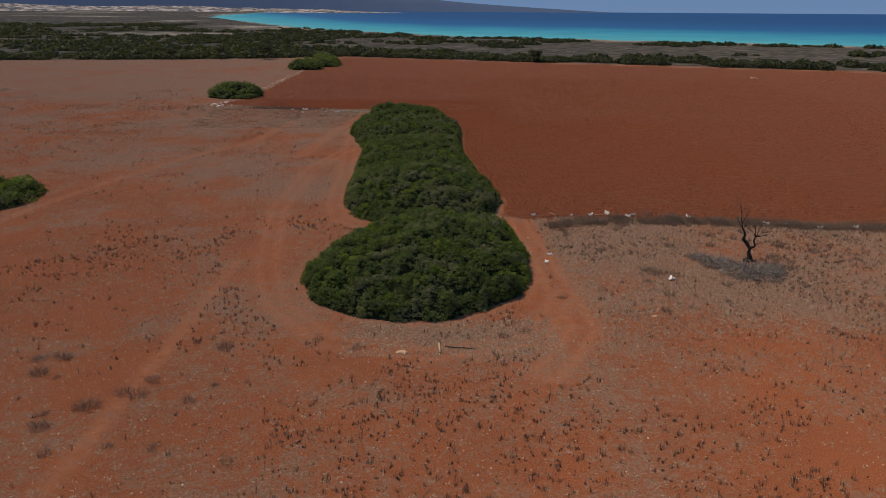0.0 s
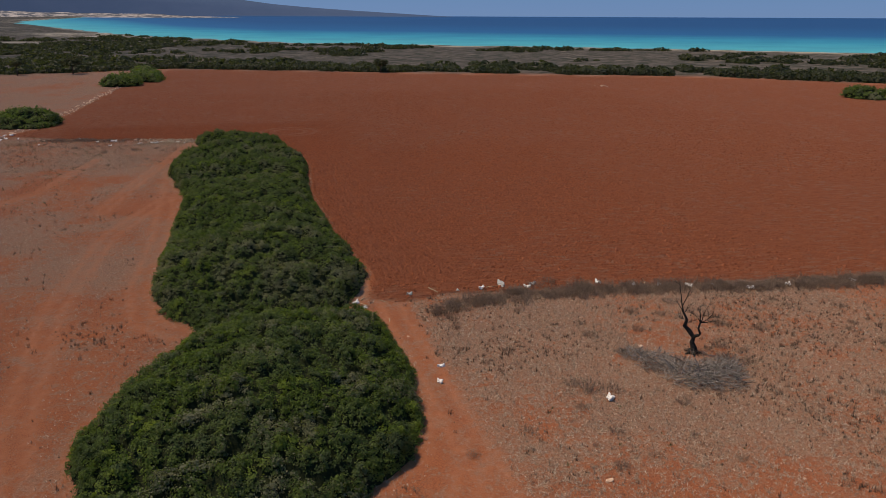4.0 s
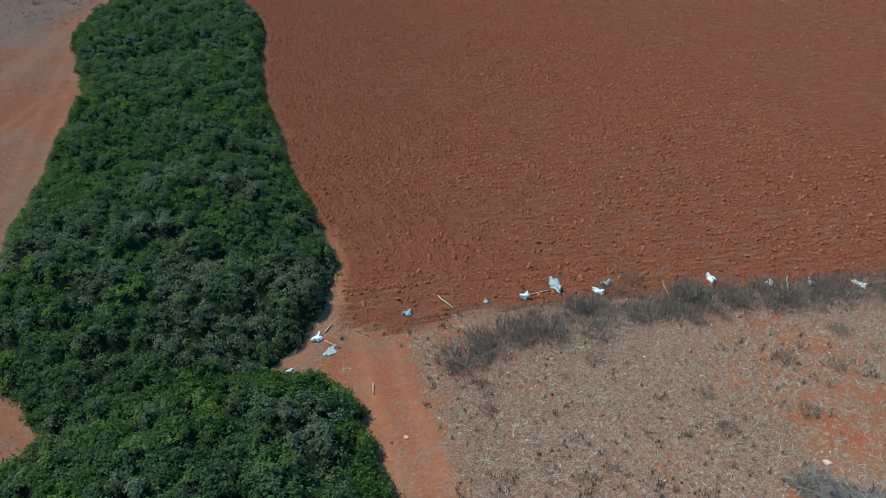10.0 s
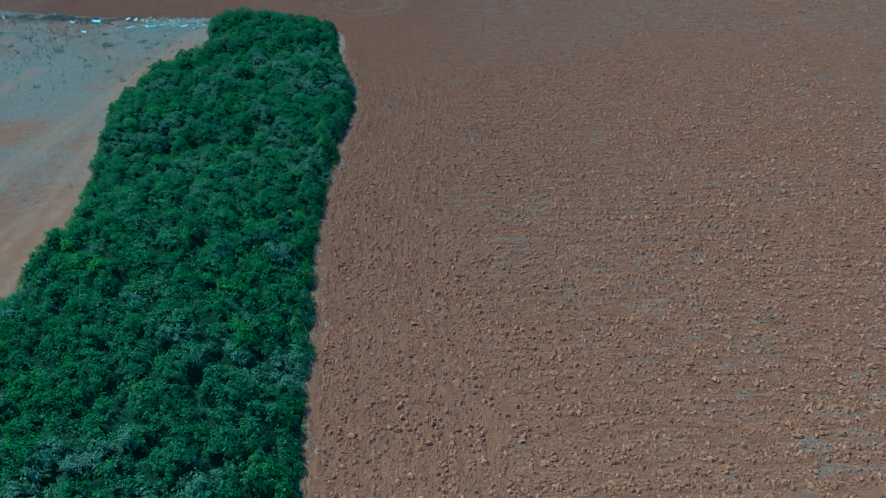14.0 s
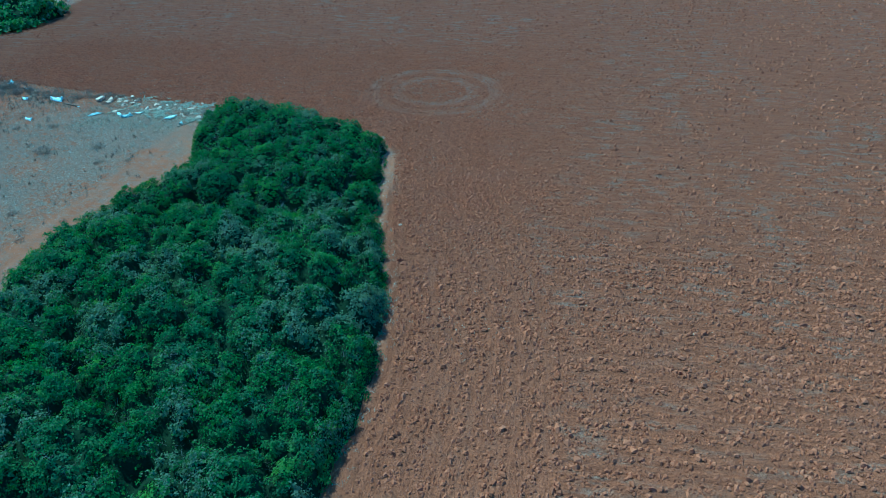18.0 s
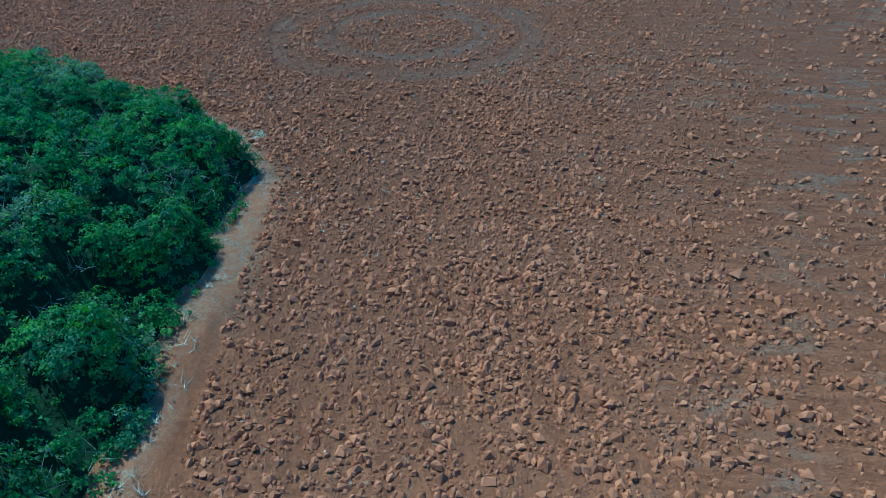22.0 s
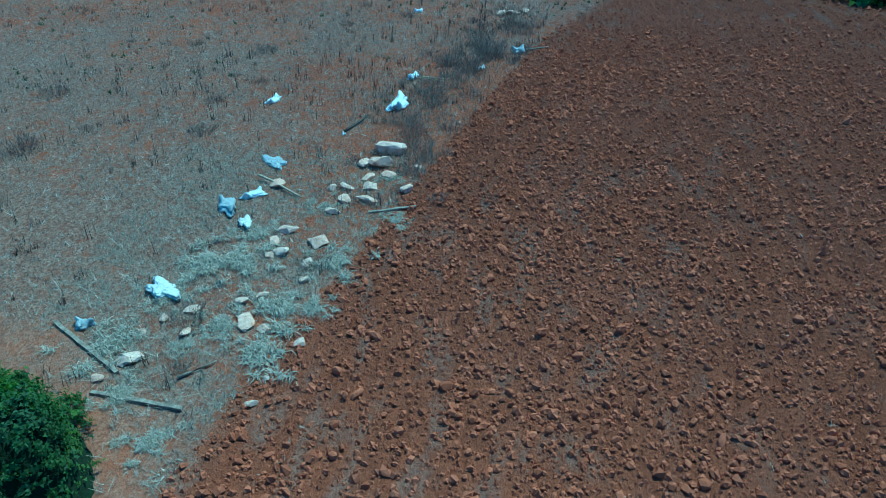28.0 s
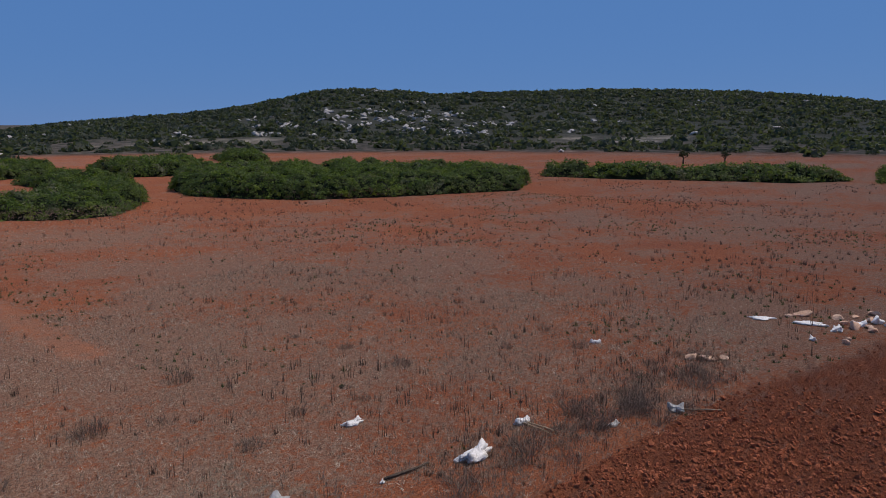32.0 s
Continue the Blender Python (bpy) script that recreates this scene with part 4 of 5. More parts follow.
plants("dry_grass", 34000, (-46, 62, 12, 84), 0.12, 0.34, 6, 1.3, 0.013, STRAW, "bleached dry grass on red soil", grassy(-0.1))
plants("dry_grass", 38000, (-46, 62, 12, 84), 0.10, 0.28, 6, 1.0, 0.012, BRUSH, "grey-brown dry grass on red soil", tufted(7, -0.1, 51))
plants("dry_grass", 24000, (-70, -10, 84, 194), 0.10, 0.30, 6, 1.6, 0.014, STRAW, "bleached dry grass on red soil", grassy(-0.05))
plants("dry_grass", 16000, (-70, -10, 84, 194), 0.10, 0.28, 6, 1.0, 0.012, BRUSH, "grey-brown dry grass on red soil", tufted(9, -0.1, 52))
plants("dry_grass", 34000, (-54, -12, 158, 196), 0.08, 0.34, 8, 2.0, 0.005, STRAW, "thin bleached grass near the stones", grassy(0.1))
plants("dry_grass", 30000, (-54, -12, 158, 196), 0.08, 0.30, 8, 1.5, 0.005, BRUSH, "thin grey-brown grass near the stones", tufted(4, -0.3, 53))
plants("dry_grass", 12000, (14, 58, 46, 82), 0.14, 0.42, 8, 1.5, 0.012, STRAW, "grey dry grass round the dead tree", grassy(0.1))
plants("dry_grass", 9000, (14, 66, 40, 82), 0.14, 0.36, 8, 0.9, 0.012, BRUSH, "grey-brown dry grass round the dead tree", tufted(6, -0.2, 54))
plants("dry_grass", 1000, (-5, 2.4, 182.5, 188), 0.1, 0.34, 12, 1.4, 0.006, PALE, "bleached grass at the tip of the thicket", lambda x, y: np.abs(inside_distance(x, y, THICKET) + 0.55) < 0.6 + 0.5 * fractal(x, y, 2.5, 60))
plants("dry_grass", 5000, (-26, -10, 183, 191), 0.08, 0.26, 9, 1.8, 0.006, PALE, "bleached grass among the stones", tufted(3, -0.1, 61))
plants("dry_grass", 1800, (-7, 11, 43, 50), 0.1, 0.3, 12, 1.4, 0.012, STRAW, "pale dry grass before the thicket", lambda x, y: inside_distance(x, y, THICKET) < -0.3)
plants("dry_stalks", 800, (-75, -13, 140, 200), 0.35, 0.85, 6, 0.16, 0.012, WEED, "thin dark upright stalks on the dry field", tufted(10, 0.1, 62))
plants("dry_stalks", 600, (-62, -30, 178, 198), 0.35, 0.85, 6, 0.16, 0.012, WEED, "thin dark upright stalks on the dry field", tufted(5, -0.2, 63))
plants("dry_stalks", 900, (-60, 60, 10, 60), 0.3, 0.7, 6, 0.16, 0.016, WEED, "thin dark upright stalks on the dry field", tufted(9, 0.1, 64))
plants("dry_weeds", 23000, (-60, 70, 10, 84), 0.1, 0.6, 14, 0.45, 0.014, WEED, "dark dry weeds in loose patches", tufted(11, 0.15, 55))
plants("dry_weeds", 5200, (-120, -13, 84, 197), 0.15, 0.65, 15, 0.35, 0.010, WEED, "dark dry weeds in loose patches", tufted(12, 0.1, 56))
plants("dry_weeds", 4200, (-170, -60, 120, 240), 0.2, 0.6, 12, 0.5, 0.02, WEED, "dark dry weeds in loose patches", tufted(20, 0.1, 57))
plants("green_weeds", 9000, (-120, -30, 130, 200), 0.10, 0.3, 16, 0.9, 0.016, GREEN, "low grey-green weeds on the dry field", tufted(14, 0.15, 58))
plants("green_weeds", 500, (-40, 60, 14, 60), 0.12, 0.3, 16, 0.9, 0.016, GREEN, "low grey-green weeds on the dry field", tufted(9, 0.4, 59))
# sparse straw left among the clods
q = spread(5200, (-20, 36, 150, 216), lambda x, y: (inside_distance(x, y, PLOUGHED) > 0.5) & (fractal(x, y, 4, 14) > 0.1))
v, f = blades(np.column_stack([q, np.full(len(q), 0.05)]), rng.uniform(0.05, 0.16, len(q)), 5, 1.6, 0.005, 99)
thing("straw_bits", quick_mesh("straw_bits", v, f), STRAW, "bits of bleached straw among the clods", "straw", kind="stuff")
# pale dead grass along the thicket's foot
q = spread(20000, (-16, 14, 46, 190), lambda x, y: np.abs(inside_distance(x, y, THICKET) + 0.15) < 0.45 + 0.4 * fractal(x, y, 3, 15))
v, f = blades(np.column_stack([q, np.zeros(len(q))]), rng.uniform(0.12, 0.4, len(q)), 7, 0.9, 0.008, 101)
thing("dead_grass", quick_mesh("dead_grass", v, f), STRAW, "pale dead grass along the foot of the thicket", "grass", kind="stuff")


def mound_mesh(name, radius, tall, count, length, width, seed, flat=0.6):
    """A heap of stems over a low dome."""
    r = np.random.default_rng(seed)
    t, d = r.uniform(0, 2 * np.pi, count), np.sqrt(r.random(count)) * radius
    z = tall * np.sqrt(np.clip(1 - (d / radius) ** 2, 0, 1)) * r.uniform(0.05, 1, count)
    c = np.stack([np.cos(t) * d, np.sin(t) * d, z], 1)
    way = r.normal(0, 1, (count, 3)) * (1, 1, flat)
    way[:, 2] = np.abs(way[:, 2])
    way /= np.linalg.norm(way, axis=1)[:, None]
    side = np.cross(way, r.normal(0, 1, (count, 3)))
    side /= np.linalg.norm(side, axis=1)[:, None] + 1e-9
    up = np.cross(way, side)
    w = (width * r.uniform(0.6, 1.4, count))[:, None]
    ln = (length * r.uniform(0.5, 1.3, count))[:, None]
    m = c + way * ln * 0.5 + up * ln * 0.07
    e = c + way * ln
    v = np.stack([c - side * w, c + side * w, c + up * w, m - side * w, m + side * w, m + up * w, e], 1)
    k = np.arange(count)[:, None] * 7
    f = np.concatenate([k + q for q in ([0, 1, 4], [0, 4, 3], [1, 2, 5], [1, 5, 4], [2, 0, 3], [2, 3, 5], [3, 4, 6], [4, 5, 6], [5, 3, 6])], 0)
    return quick_mesh(name, v.reshape(-1, 3), f)


def wiry_mesh(name, radius, tall, stems, width, seed):
    """A see-through bush: thin stems fanning out of the ground, each with side twigs."""
    r = np.random.default_rng(seed)
    t = r.uniform(0, 2 * np.pi, stems)
    lean = np.abs(r.normal(0, 0.75, stems))
    base = np.stack([np.cos(t), np.sin(t), np.zeros(stems)], 1) * (radius * 0.55 * np.sqrt(r.random(stems)))[:, None] + r.normal(0, 0.12, (stems, 3)) * (1, 1, 0)
    way = np.stack([np.cos(t) * lean, np.sin(t) * lean, np.ones(stems)], 1)
    way /= np.linalg.norm(way, axis=1)[:, None]
    ln = tall * r.uniform(0.45, 1.2, stems)
    b, w, n = [base], [way], [ln]
    for _ in range(4):
        s = r.uniform(0.25, 0.85, stems)
        b.append(base + way * (ln * s)[:, None])
        q = way + r.normal(0, 0.55, (stems, 3))
        w.append(q / np.linalg.norm(q, axis=1)[:, None])
        n.append(ln * r.uniform(0.2, 0.5, stems))
    b, w, n = np.concatenate(b), np.concatenate(w), np.concatenate(n)
    m = len(b)
    u = np.cross(w, r.normal(0, 1, (m, 3)))
    u *= width / (np.linalg.norm(u, axis=1)[:, None] + 1e-9)
    x = np.cross(w, u)
    v = np.stack([b + u, b - u * 0.5 + x * 0.87, b - u * 0.5 - x * 0.87, b + w * n[:, None]], 1)
    v[..., 2] = np.maximum(v[..., 2], 0)
    k = np.arange(m)[:, None] * 4
    return quick_mesh(name, v.reshape(-1, 3), np.concatenate([k + q for q in ([0, 1, 3], [1, 2, 3], [2, 0, 3])], 0))


# row of grey brush along the ploughed edge
brush = [wiry_mesh("dry_bush", 0.9, 0.55, 56 + 9 * k, 0.0095, 120 + k) for k in range(5)]
HEDGE = [(15.6, 79.3), (18.5, 80.2), (23, 81.4), (29.4, 81.2), (38.2, 80.3), (46.8, 78.6), (56, 77.6), (70, 76)]
rr = random.Random(3)


def along(line, s):
    total = [math.dist(p, q) for p, q in zip(line, line[1:])]
    s *= sum(total)
    for (p, q), ln in zip(zip(line, line[1:]), total):
        if s <= ln:
            return p[0] + (q[0] - p[0]) * s / ln, p[1] + (q[1] - p[1]) * s / ln
        s -= ln
    return line[-1]


def scaled(x, y, z, turn, s, sz=None):
    return Matrix.LocRotScale((x, y, z), Euler((0, 0, turn)), (s, s, sz or s))


q = np.array([along(HEDGE, k / 4200) for k in range(4200)]) + rng.normal(0, 1, (4200, 2)) * (0.4, 0.8) - (0, 0.3)
v, f = blades(np.column_stack([q, np.zeros(len(q))]), rng.uniform(0.25, 0.6, len(q)), 8, 0.6, 0.010, 131)
thing("dry_grass", quick_mesh("dry_grass", v, f), BRUSH, "tall grey-brown dry grass along the field edge", "grass", kind="stuff")
STRIP = [strip(*p) for p in ((-18.5, 188.4), (-22.5, 188.3), (-26, 188.4), (-30, 189.6), (-37, 190.6))]
for count, lo, hi, per, mat, seed in ((3200, 0.12, 0.45, 9, BRUSH, 133), (260, 0.15, 0.5, 9, WEED, 134)):
    q = np.array([along(STRIP, k / count) for k in range(count)]) + rng.normal(0, 1, (count, 2)) * (0.6, 1.15) - (0, 0.5)
    q = q[(inside_distance(q[:, 0], q[:, 1], PLOUGHED) < -0.2) & (fractal(q[:, 0], q[:, 1], 2, 66) > -0.12)]
    v, f = blades(np.column_stack([q, np.zeros(len(q))]), rng.uniform(lo, hi, len(q)), per, 0.75, 0.006, seed)
    thing("dry_grass", quick_mesh("dry_grass", v, f), mat, "wispy grey-brown dry brush beside ploughed land", "grass", kind="stuff")
spots = []
for k in range(130):
    x, y = along(HEDGE, rr.random())
    spots.append((x + rr.gauss(0, 0.5), y + rr.gauss(-0.3, 0.9), rr.uniform(0.8, 1.7)))
spots += [(24.2, 61.6, 1.5), (25.6, 61.0, 1.2), (23.0, 62.4, 1.1), (41, 70, 1.0), (44, 68, 1.1), (46.5, 72.5, 0.9), (17.3, 76.5, 0.8), (17, 74.8, 0.8), (12.9, 55.0, 0.7),
          (6.5, 46.5, 0.8), (8.4, 47.4, 0.9), (-8.8, 46.2, 0.8), (-5.5, 44.6, 0.9), (-23, 36, 1.2), (-25, 33.5, 1.0), (-17, 31, 0.8), (36.9, 73.3, 0.9), (33, 70.5, 0.9), (37.2, 63.4, 1.2), (38.6, 62.6, 1.1), (39.4, 64.4, 1.0), (30.2, 63.2, 1.0), (33.4, 63.6, 1.2), (29.6, 66.8, 1.0), (38.2, 65.8, 1.1), (28.5, 73, 0.8), (52, 66, 1.0), (55, 71, 1.1)]
for k in range(52):
    x, y = along([(-19, 188.6), (-22.5, 188.6), (-26, 188.6), (-30, 190), (-36, 190.6)], rr.random())
    spots.append((*strip(x + rr.gauss(0, 0.6), y - 0.2 + rr.gauss(0, 0.75)), rr.uniform(0.4, 1.05)))
for k in range(22):
    spots.append((rr.uniform(-50, -14), rr.uniform(160, 190), rr.uniform(0.35, 0.8)))
for k in range(26):
    spots.append((rr.gauss(-26, 9), rr.gauss(36, 7), rr.uniform(0.5, 1.2)))
for k in range(40):
    spots.append((rr.uniform(15, 62), rr.uniform(50, 79), rr.uniform(0.35, 0.95)))
spots += [(-20.4, 178.5, 0.9), (-24.5, 177, 1.0), (-18.8, 175.5, 0.7), (-30, 175, 1.0), (-37, 182, 0.8)]
for k, (x, y, s) in enumerate(spots):
    thing("dry_bush", brush[k % 5], BRUSH, "low grey dry bush on red soil", "bush", "dry bushes beside the fields", at=scaled(x, y, -0.02, rr.uniform(0, 6.3), s, s * rr.uniform(0.8, 1.2)))


# ---- tubes: branches, sticks, trunks ----
def tube(points, radii, sides=6):
    pts = [Vector(q) for q in points]
    vs, fs = [], []
    for k, q in enumerate(pts):
        way = (pts[min(k + 1, len(pts) - 1)] - pts[max(k - 1, 0)]).normalized()
        u = way.orthogonal().normalized()
        w = way.cross(u)
        for m in range(sides):
            t = 2 * math.pi * m / sides
            vs.append(q + (u * math.cos(t) + w * math.sin(t)) * radii[k])
    for k in range(len(pts) - 1):
        for m in range(sides):
            a, b = k * sides + m, k * sides + (m + 1) % sides
            fs.append((a, b, b + sides, a + sides))
    vs.append(pts[-1]), vs.append(pts[0])
    n = len(vs)
    tris = [(len(pts) * sides - sides + m, len(pts) * sides - sides + (m + 1) % sides, n - 2) for m in range(sides)]
    tris += [((m + 1) % sides, m, n - 1) for m in range(sides)]
    return [tuple(q) for q in vs], fs + tris


def plain_mesh(name, parts, smooth=True):
    vs, fs = [], []
    for v, f in parts:
        k = len(vs)
        vs += v
        fs += [tuple(i + k for i in face) for face in f]
    me = bpy.data.meshes.new(name)
    me.from_pydata(vs, [], fs)
    me.polygons.foreach_set("use_smooth", [smooth] * len(me.polygons))
    me.update()
    return me


def bark_material(name, dark, light):
    n = Nodes(name, 0.95, 0.1)
    return n.finish(n.mix(n.steps(n.noise(9, 6, 0.7), (0.35, 0.0), (0.65, 1.0)), dark, light), n.noise(20, 5), 0.8, 0.02)


CHAR = bark_material("charred_bark", (0.008, 0.007, 0.006), (0.05, 0.042, 0.036))
OLD_WOOD = bark_material("weathered_wood", (0.14, 0.105, 0.075), (0.32, 0.255, 0.18))
CUT_WOOD = bark_material("pale_wood", (0.34, 0.24, 0.14), (0.55, 0.42, 0.27))
BARK = bark_material("bark", (0.05, 0.04, 0.03), (0.13, 0.10, 0.075))


def grow(base, way, length, radius, depth, r, out, bend=0.28):
    """A crooked limb and its twigs, gathered into out as tubes by depth."""
    pts, rad, q, w = [Vector(base)], [radius], Vector(base), Vector(way).normalized()
    n = 4 if depth else 3
    for k in range(n):
        w = (w + Vector((r.gauss(0, bend), r.gauss(0, bend), r.gauss(0.05, bend * 0.7)))).normalized()
        q = q + w * length / n
        pts.append(q.copy())
        rad.append(radius * (1 - 0.62 * (k + 1) / n))
    out.setdefault(depth, []).append(tube(pts, rad, 6 if depth > 1 else 3))
    if depth:
        for k in range(5 if depth > 1 else 6):
            i = r.randint(2, n)
            turn = (w + Vector((r.gauss(0, 0.6), r.gauss(0, 0.6), r.gauss(0.15, 0.5)))).normalized()
            grow(pts[i], turn, length * r.uniform(0.45, 0.65), rad[i] * 0.75, depth - 1, r, out, bend)


def dead_tree(x, y):
    r = random.Random(21)
    top = thing("dead_tree", None, None, "small charred dead tree with bare crooked branches on dry grass", "tree", at=pose(x, y, 0, 0, 0, -47))
    trunk = [(0.05, 0, -0.05), (0.12, 0, 0.45), (-0.12, 0.05, 0.95), (-0.02, 0, 1.4), (-0.45, 0.08, 1.9), (-0.85, 0, 2.3), (-0.7, -0.05, 2.9), (-1.1, 0, 3.5), (-1.3, 0, 4.3)]
    piece("trunk", plain_mesh("trunk", [tube(trunk, [0.42, 0.27, 0.2, 0.17, 0.2, 0.18, 0.11, 0.09, 0.05], 10)]), CHAR, top, "crooked charred trunk")
    foot = [tube([(0.05, 0, 0.25), (0.05 + 0.75 * math.cos(t), 0.75 * math.sin(t), 0.0)], [0.24, 0.07], 7) for t in (0.3, 1.6, 2.9, 4.1, 5.2)]
    piece("root_flare", plain_mesh("root_flare", foot), CHAR, top, "black burnt roots")
    piece("side_limb", plain_mesh("side_limb", [tube([(-0.1, 0, 1.45), (0.35, 0.02, 1.7), (0.5, 0, 1.85), (0.28, 0, 2.3), (0.4, 0, 2.9)], [0.16, 0.13, 0.1, 0.09, 0.07], 8)]), CHAR, top, "bent charred side limb")
    limbs = [((-1.3, 0, 4.25), (-0.4, 0, 1), 1.5, 0.05), ((-1.2, 0, 4.0), (0.3, 0.2, 1), 1.5, 0.045), ((-1.1, 0, 3.5), (-0.5, 0.3, 0.8), 1.2, 0.04), ((-1.05, 0, 3.4), (0.55, -0.2, 0.6), 1.0, 0.04), ((-0.75, 0, 2.8), (-0.6, -0.3, 0.5), 0.8, 0.035)]
    limbs += [((0.4, 0, 2.85), way, ln, 0.05) for way, ln in (((-0.4, 0.2, 1), 1.3), ((0.25, -0.3, 1), 1.5), ((0.8, 0.2, 0.7), 1.6), ((1, -0.2, 0.3), 1.5), ((0.5, 0.5, 0.6), 1.3))]
    for base, way, length, rad in limbs:
        out = {}
        grow(base, way, length, rad, 2, r, out, 0.22)
        limb = piece("branch", plain_mesh("branch", out[2]), CHAR, top)
        piece("twigs", plain_mesh("twigs", out[1] + out[0], False), BARK, limb, "thin bare grey twigs", "stuff")
    return top


dead_tree(35.2, 65.3)
thing("dry_bush", brush[1], BRUSH, "low dark dry bush at the foot of a dead tree", "bush", at=scaled(35.4, 65.2, -0.02, 1, 1.2, 1.0))
piles = [mound_mesh("brushwood", 1.7, 0.75, 480, 1.0, 0.015, 140 + k, 0.5) for k in range(3)]
for k, (x, y, s) in enumerate(((31.3, 64.2, 1.0), (32.6, 61.6, 1.25), (34.6, 60.6, 1.2), (30.2, 66.0, 0.7), (36.2, 61.9, 0.9))):
    thing("brushwood", piles[k % 3], ASH if k != 3 else BRUSH, "heap of dead grey brushwood on dry grass", "brushwood", "brushwood by the dead tree", at=scaled(x, y, -0.03, k * 1.3, s))

# ---- rubbish: bags, cloths, sticks, planks ----
def plastic(name, color, rough=0.4, see=0.0):
    n = Nodes(name, rough, 0.4)
    n.bsdf.inputs["Transmission Weight"].default_value = see
    col = n.mix(n.steps(n.noise(7, 5, 0.6), (0.35, 0.0), (0.7, 1.0)), tuple(c * 0.72 for c in color), color)
    return n.finish(col, n.noise(9, 5, 0.7), 0.8, 0.03)


WHITE_BAG = plastic("white_plastic", (0.84, 0.81, 0.75))
CLEAR_BAG = plastic("clear_plastic", (0.56, 0.55, 0.50), 0.4, 0.3)
CLOTH = plastic("dirty_cloth", (0.66, 0.60, 0.50), 0.9)


def crumple(name, seed, long=1.0, tall=0.45, ears=True):
    """A crumpled bag about one metre across, to be scaled: a folded skin with two tied ends."""
    r = np.random.default_rng(seed)
    bm = bmesh.new()
    bmesh.ops.create_icosphere(bm, subdivisions=4, radius=0.5)
    v = np.array([q.co[:] for q in bm.verts])
    f = [[q.index for q in g.verts] for g in bm.faces]
    bm.free()
    swell = np.zeros(len(v))
    for amp, freq, count in ((0.16, 4.0, 4), (0.10, 9.0, 5), (0.05, 18.0, 6)):
        for _ in range(count):
            way = r.normal(0, freq, 3)
            swell += amp * np.abs(np.sin(v @ way + r.uniform(0, 6))) - amp * 0.6
    v = v * (1 + swell)[:, None]
    t = np.arctan2(v[:, 1], v[:, 0])
    star = 1 + 0.22 * np.sin(3 * t + seed) + 0.14 * np.sin(5 * t + 2 * seed)
    v = v * np.stack([star, star, np.ones(len(v))], 1) * (long * 0.8, 0.55, tall * (0.62 if ears else 0.4))
    if ears:
        for s in (-1, 1):
            tip = np.array([0.3 * s * long, 0.12 * s, 0.15])
            near = np.exp(-((v - tip) ** 2).sum(1) / 0.02)
            v = v + near[:, None] * np.array([0.10 * s, 0.06 * s, 0.26])
    v[:, 2] = np.maximum(v[:, 2] - v[:, 2].min() * 0.45, 0.0) + 0.004
    return quick_mesh(name, v, np.array(f), True)


bags = [crumple("plastic_bag", 200 + k, 0.9 + 0.25 * (k % 3), 0.5 + 0.1 * (k % 2)) for k in range(5)]
cloths = [crumple("rag", 220 + k, 1.3, 0.28, False) for k in range(2)]


def bag(x, y, size, mat=None, turn=None, mesh=None, label="crumpled white plastic bag lying on the ground", category="bag", name="plastic_bag", z=0.0):
    me = mesh or bags[rr.randrange(5)]
    me = me.copy()
    label = label or "crumpled white plastic bag lying on the ground"
    return thing(name, me, mat or WHITE_BAG, label, category, "litter along the field edge", at=scaled(x, y, z, rr.uniform(0, 6.3) if turn is None else turn, size))


def stick(ax, ay, bx, by, radius=0.035, za=0.03, zb=0.03, mat=None, label="thin weathered wooden stick on the ground", name="stick"):
    p, q = Vector((ax, ay, za + radius)), Vector((bx, by, zb + radius))
    side = Vector((-(q - p).y, (q - p).x, 0)).normalized() * (q - p).length * 0.03
    pts = [p, p.lerp(q, 0.3) + side * rr.uniform(-1, 1), p.lerp(q, 0.65) + side * rr.uniform(-1, 1), q]
    base = Vector((ax, ay, 0))
    return thing(name, plain_mesh(name, [tube([s - base for s in pts], [radius, radius * 0.95, radius * 0.85, radius * 0.7], 7)]), mat or OLD_WOOD, label, "stick", "sticks among the litter", at=pose(ax, ay, 0))


def plank(ax, ay, bx, by, wide=0.13, thick=0.035, z=0.02, lift=0.0, mat=None):
    length = math.hypot(bx - ax, by - ay)
    bm = bmesh.new()
    bmesh.ops.create_cube(bm, size=1)
    for q in bm.verts:
        q.co = (q.co.x * length, q.co.y * wide, q.co.z * thick)
    bmesh.ops.subdivide_edges(bm, edges=[e for e in bm.edges if abs((e.verts[0].co - e.verts[1].co).x) > length * 0.9], cuts=6)
    for q in bm.verts:
        q.co.z += 0.03 * math.sin(q.co.x * 2.1) * thick * 8
        q.co.y += 0.012 * math.sin(q.co.x * 7.0 + q.co.z * 30)
    bmesh.ops.bevel(bm, geom=bm.edges[:], offset=0.004, segments=1, affect="EDGES")
    me = bpy.data.meshes.new("plank")
    bm.to_mesh(me)
    bm.free()
    m = Matrix.Translation(((ax + bx) / 2, (ay + by) / 2, z + thick / 2 + lift / 2)) @ Matrix.Rotation(math.atan2(by - ay, bx - ax), 4, "Z") @ Matrix.Rotation(-math.asin(min(lift / length, 0.9)), 4, "Y")
    return thing("plank", me, mat or OLD_WOOD, "weathered grey wooden plank lying on soil", "plank", "planks among the litter", at=m)


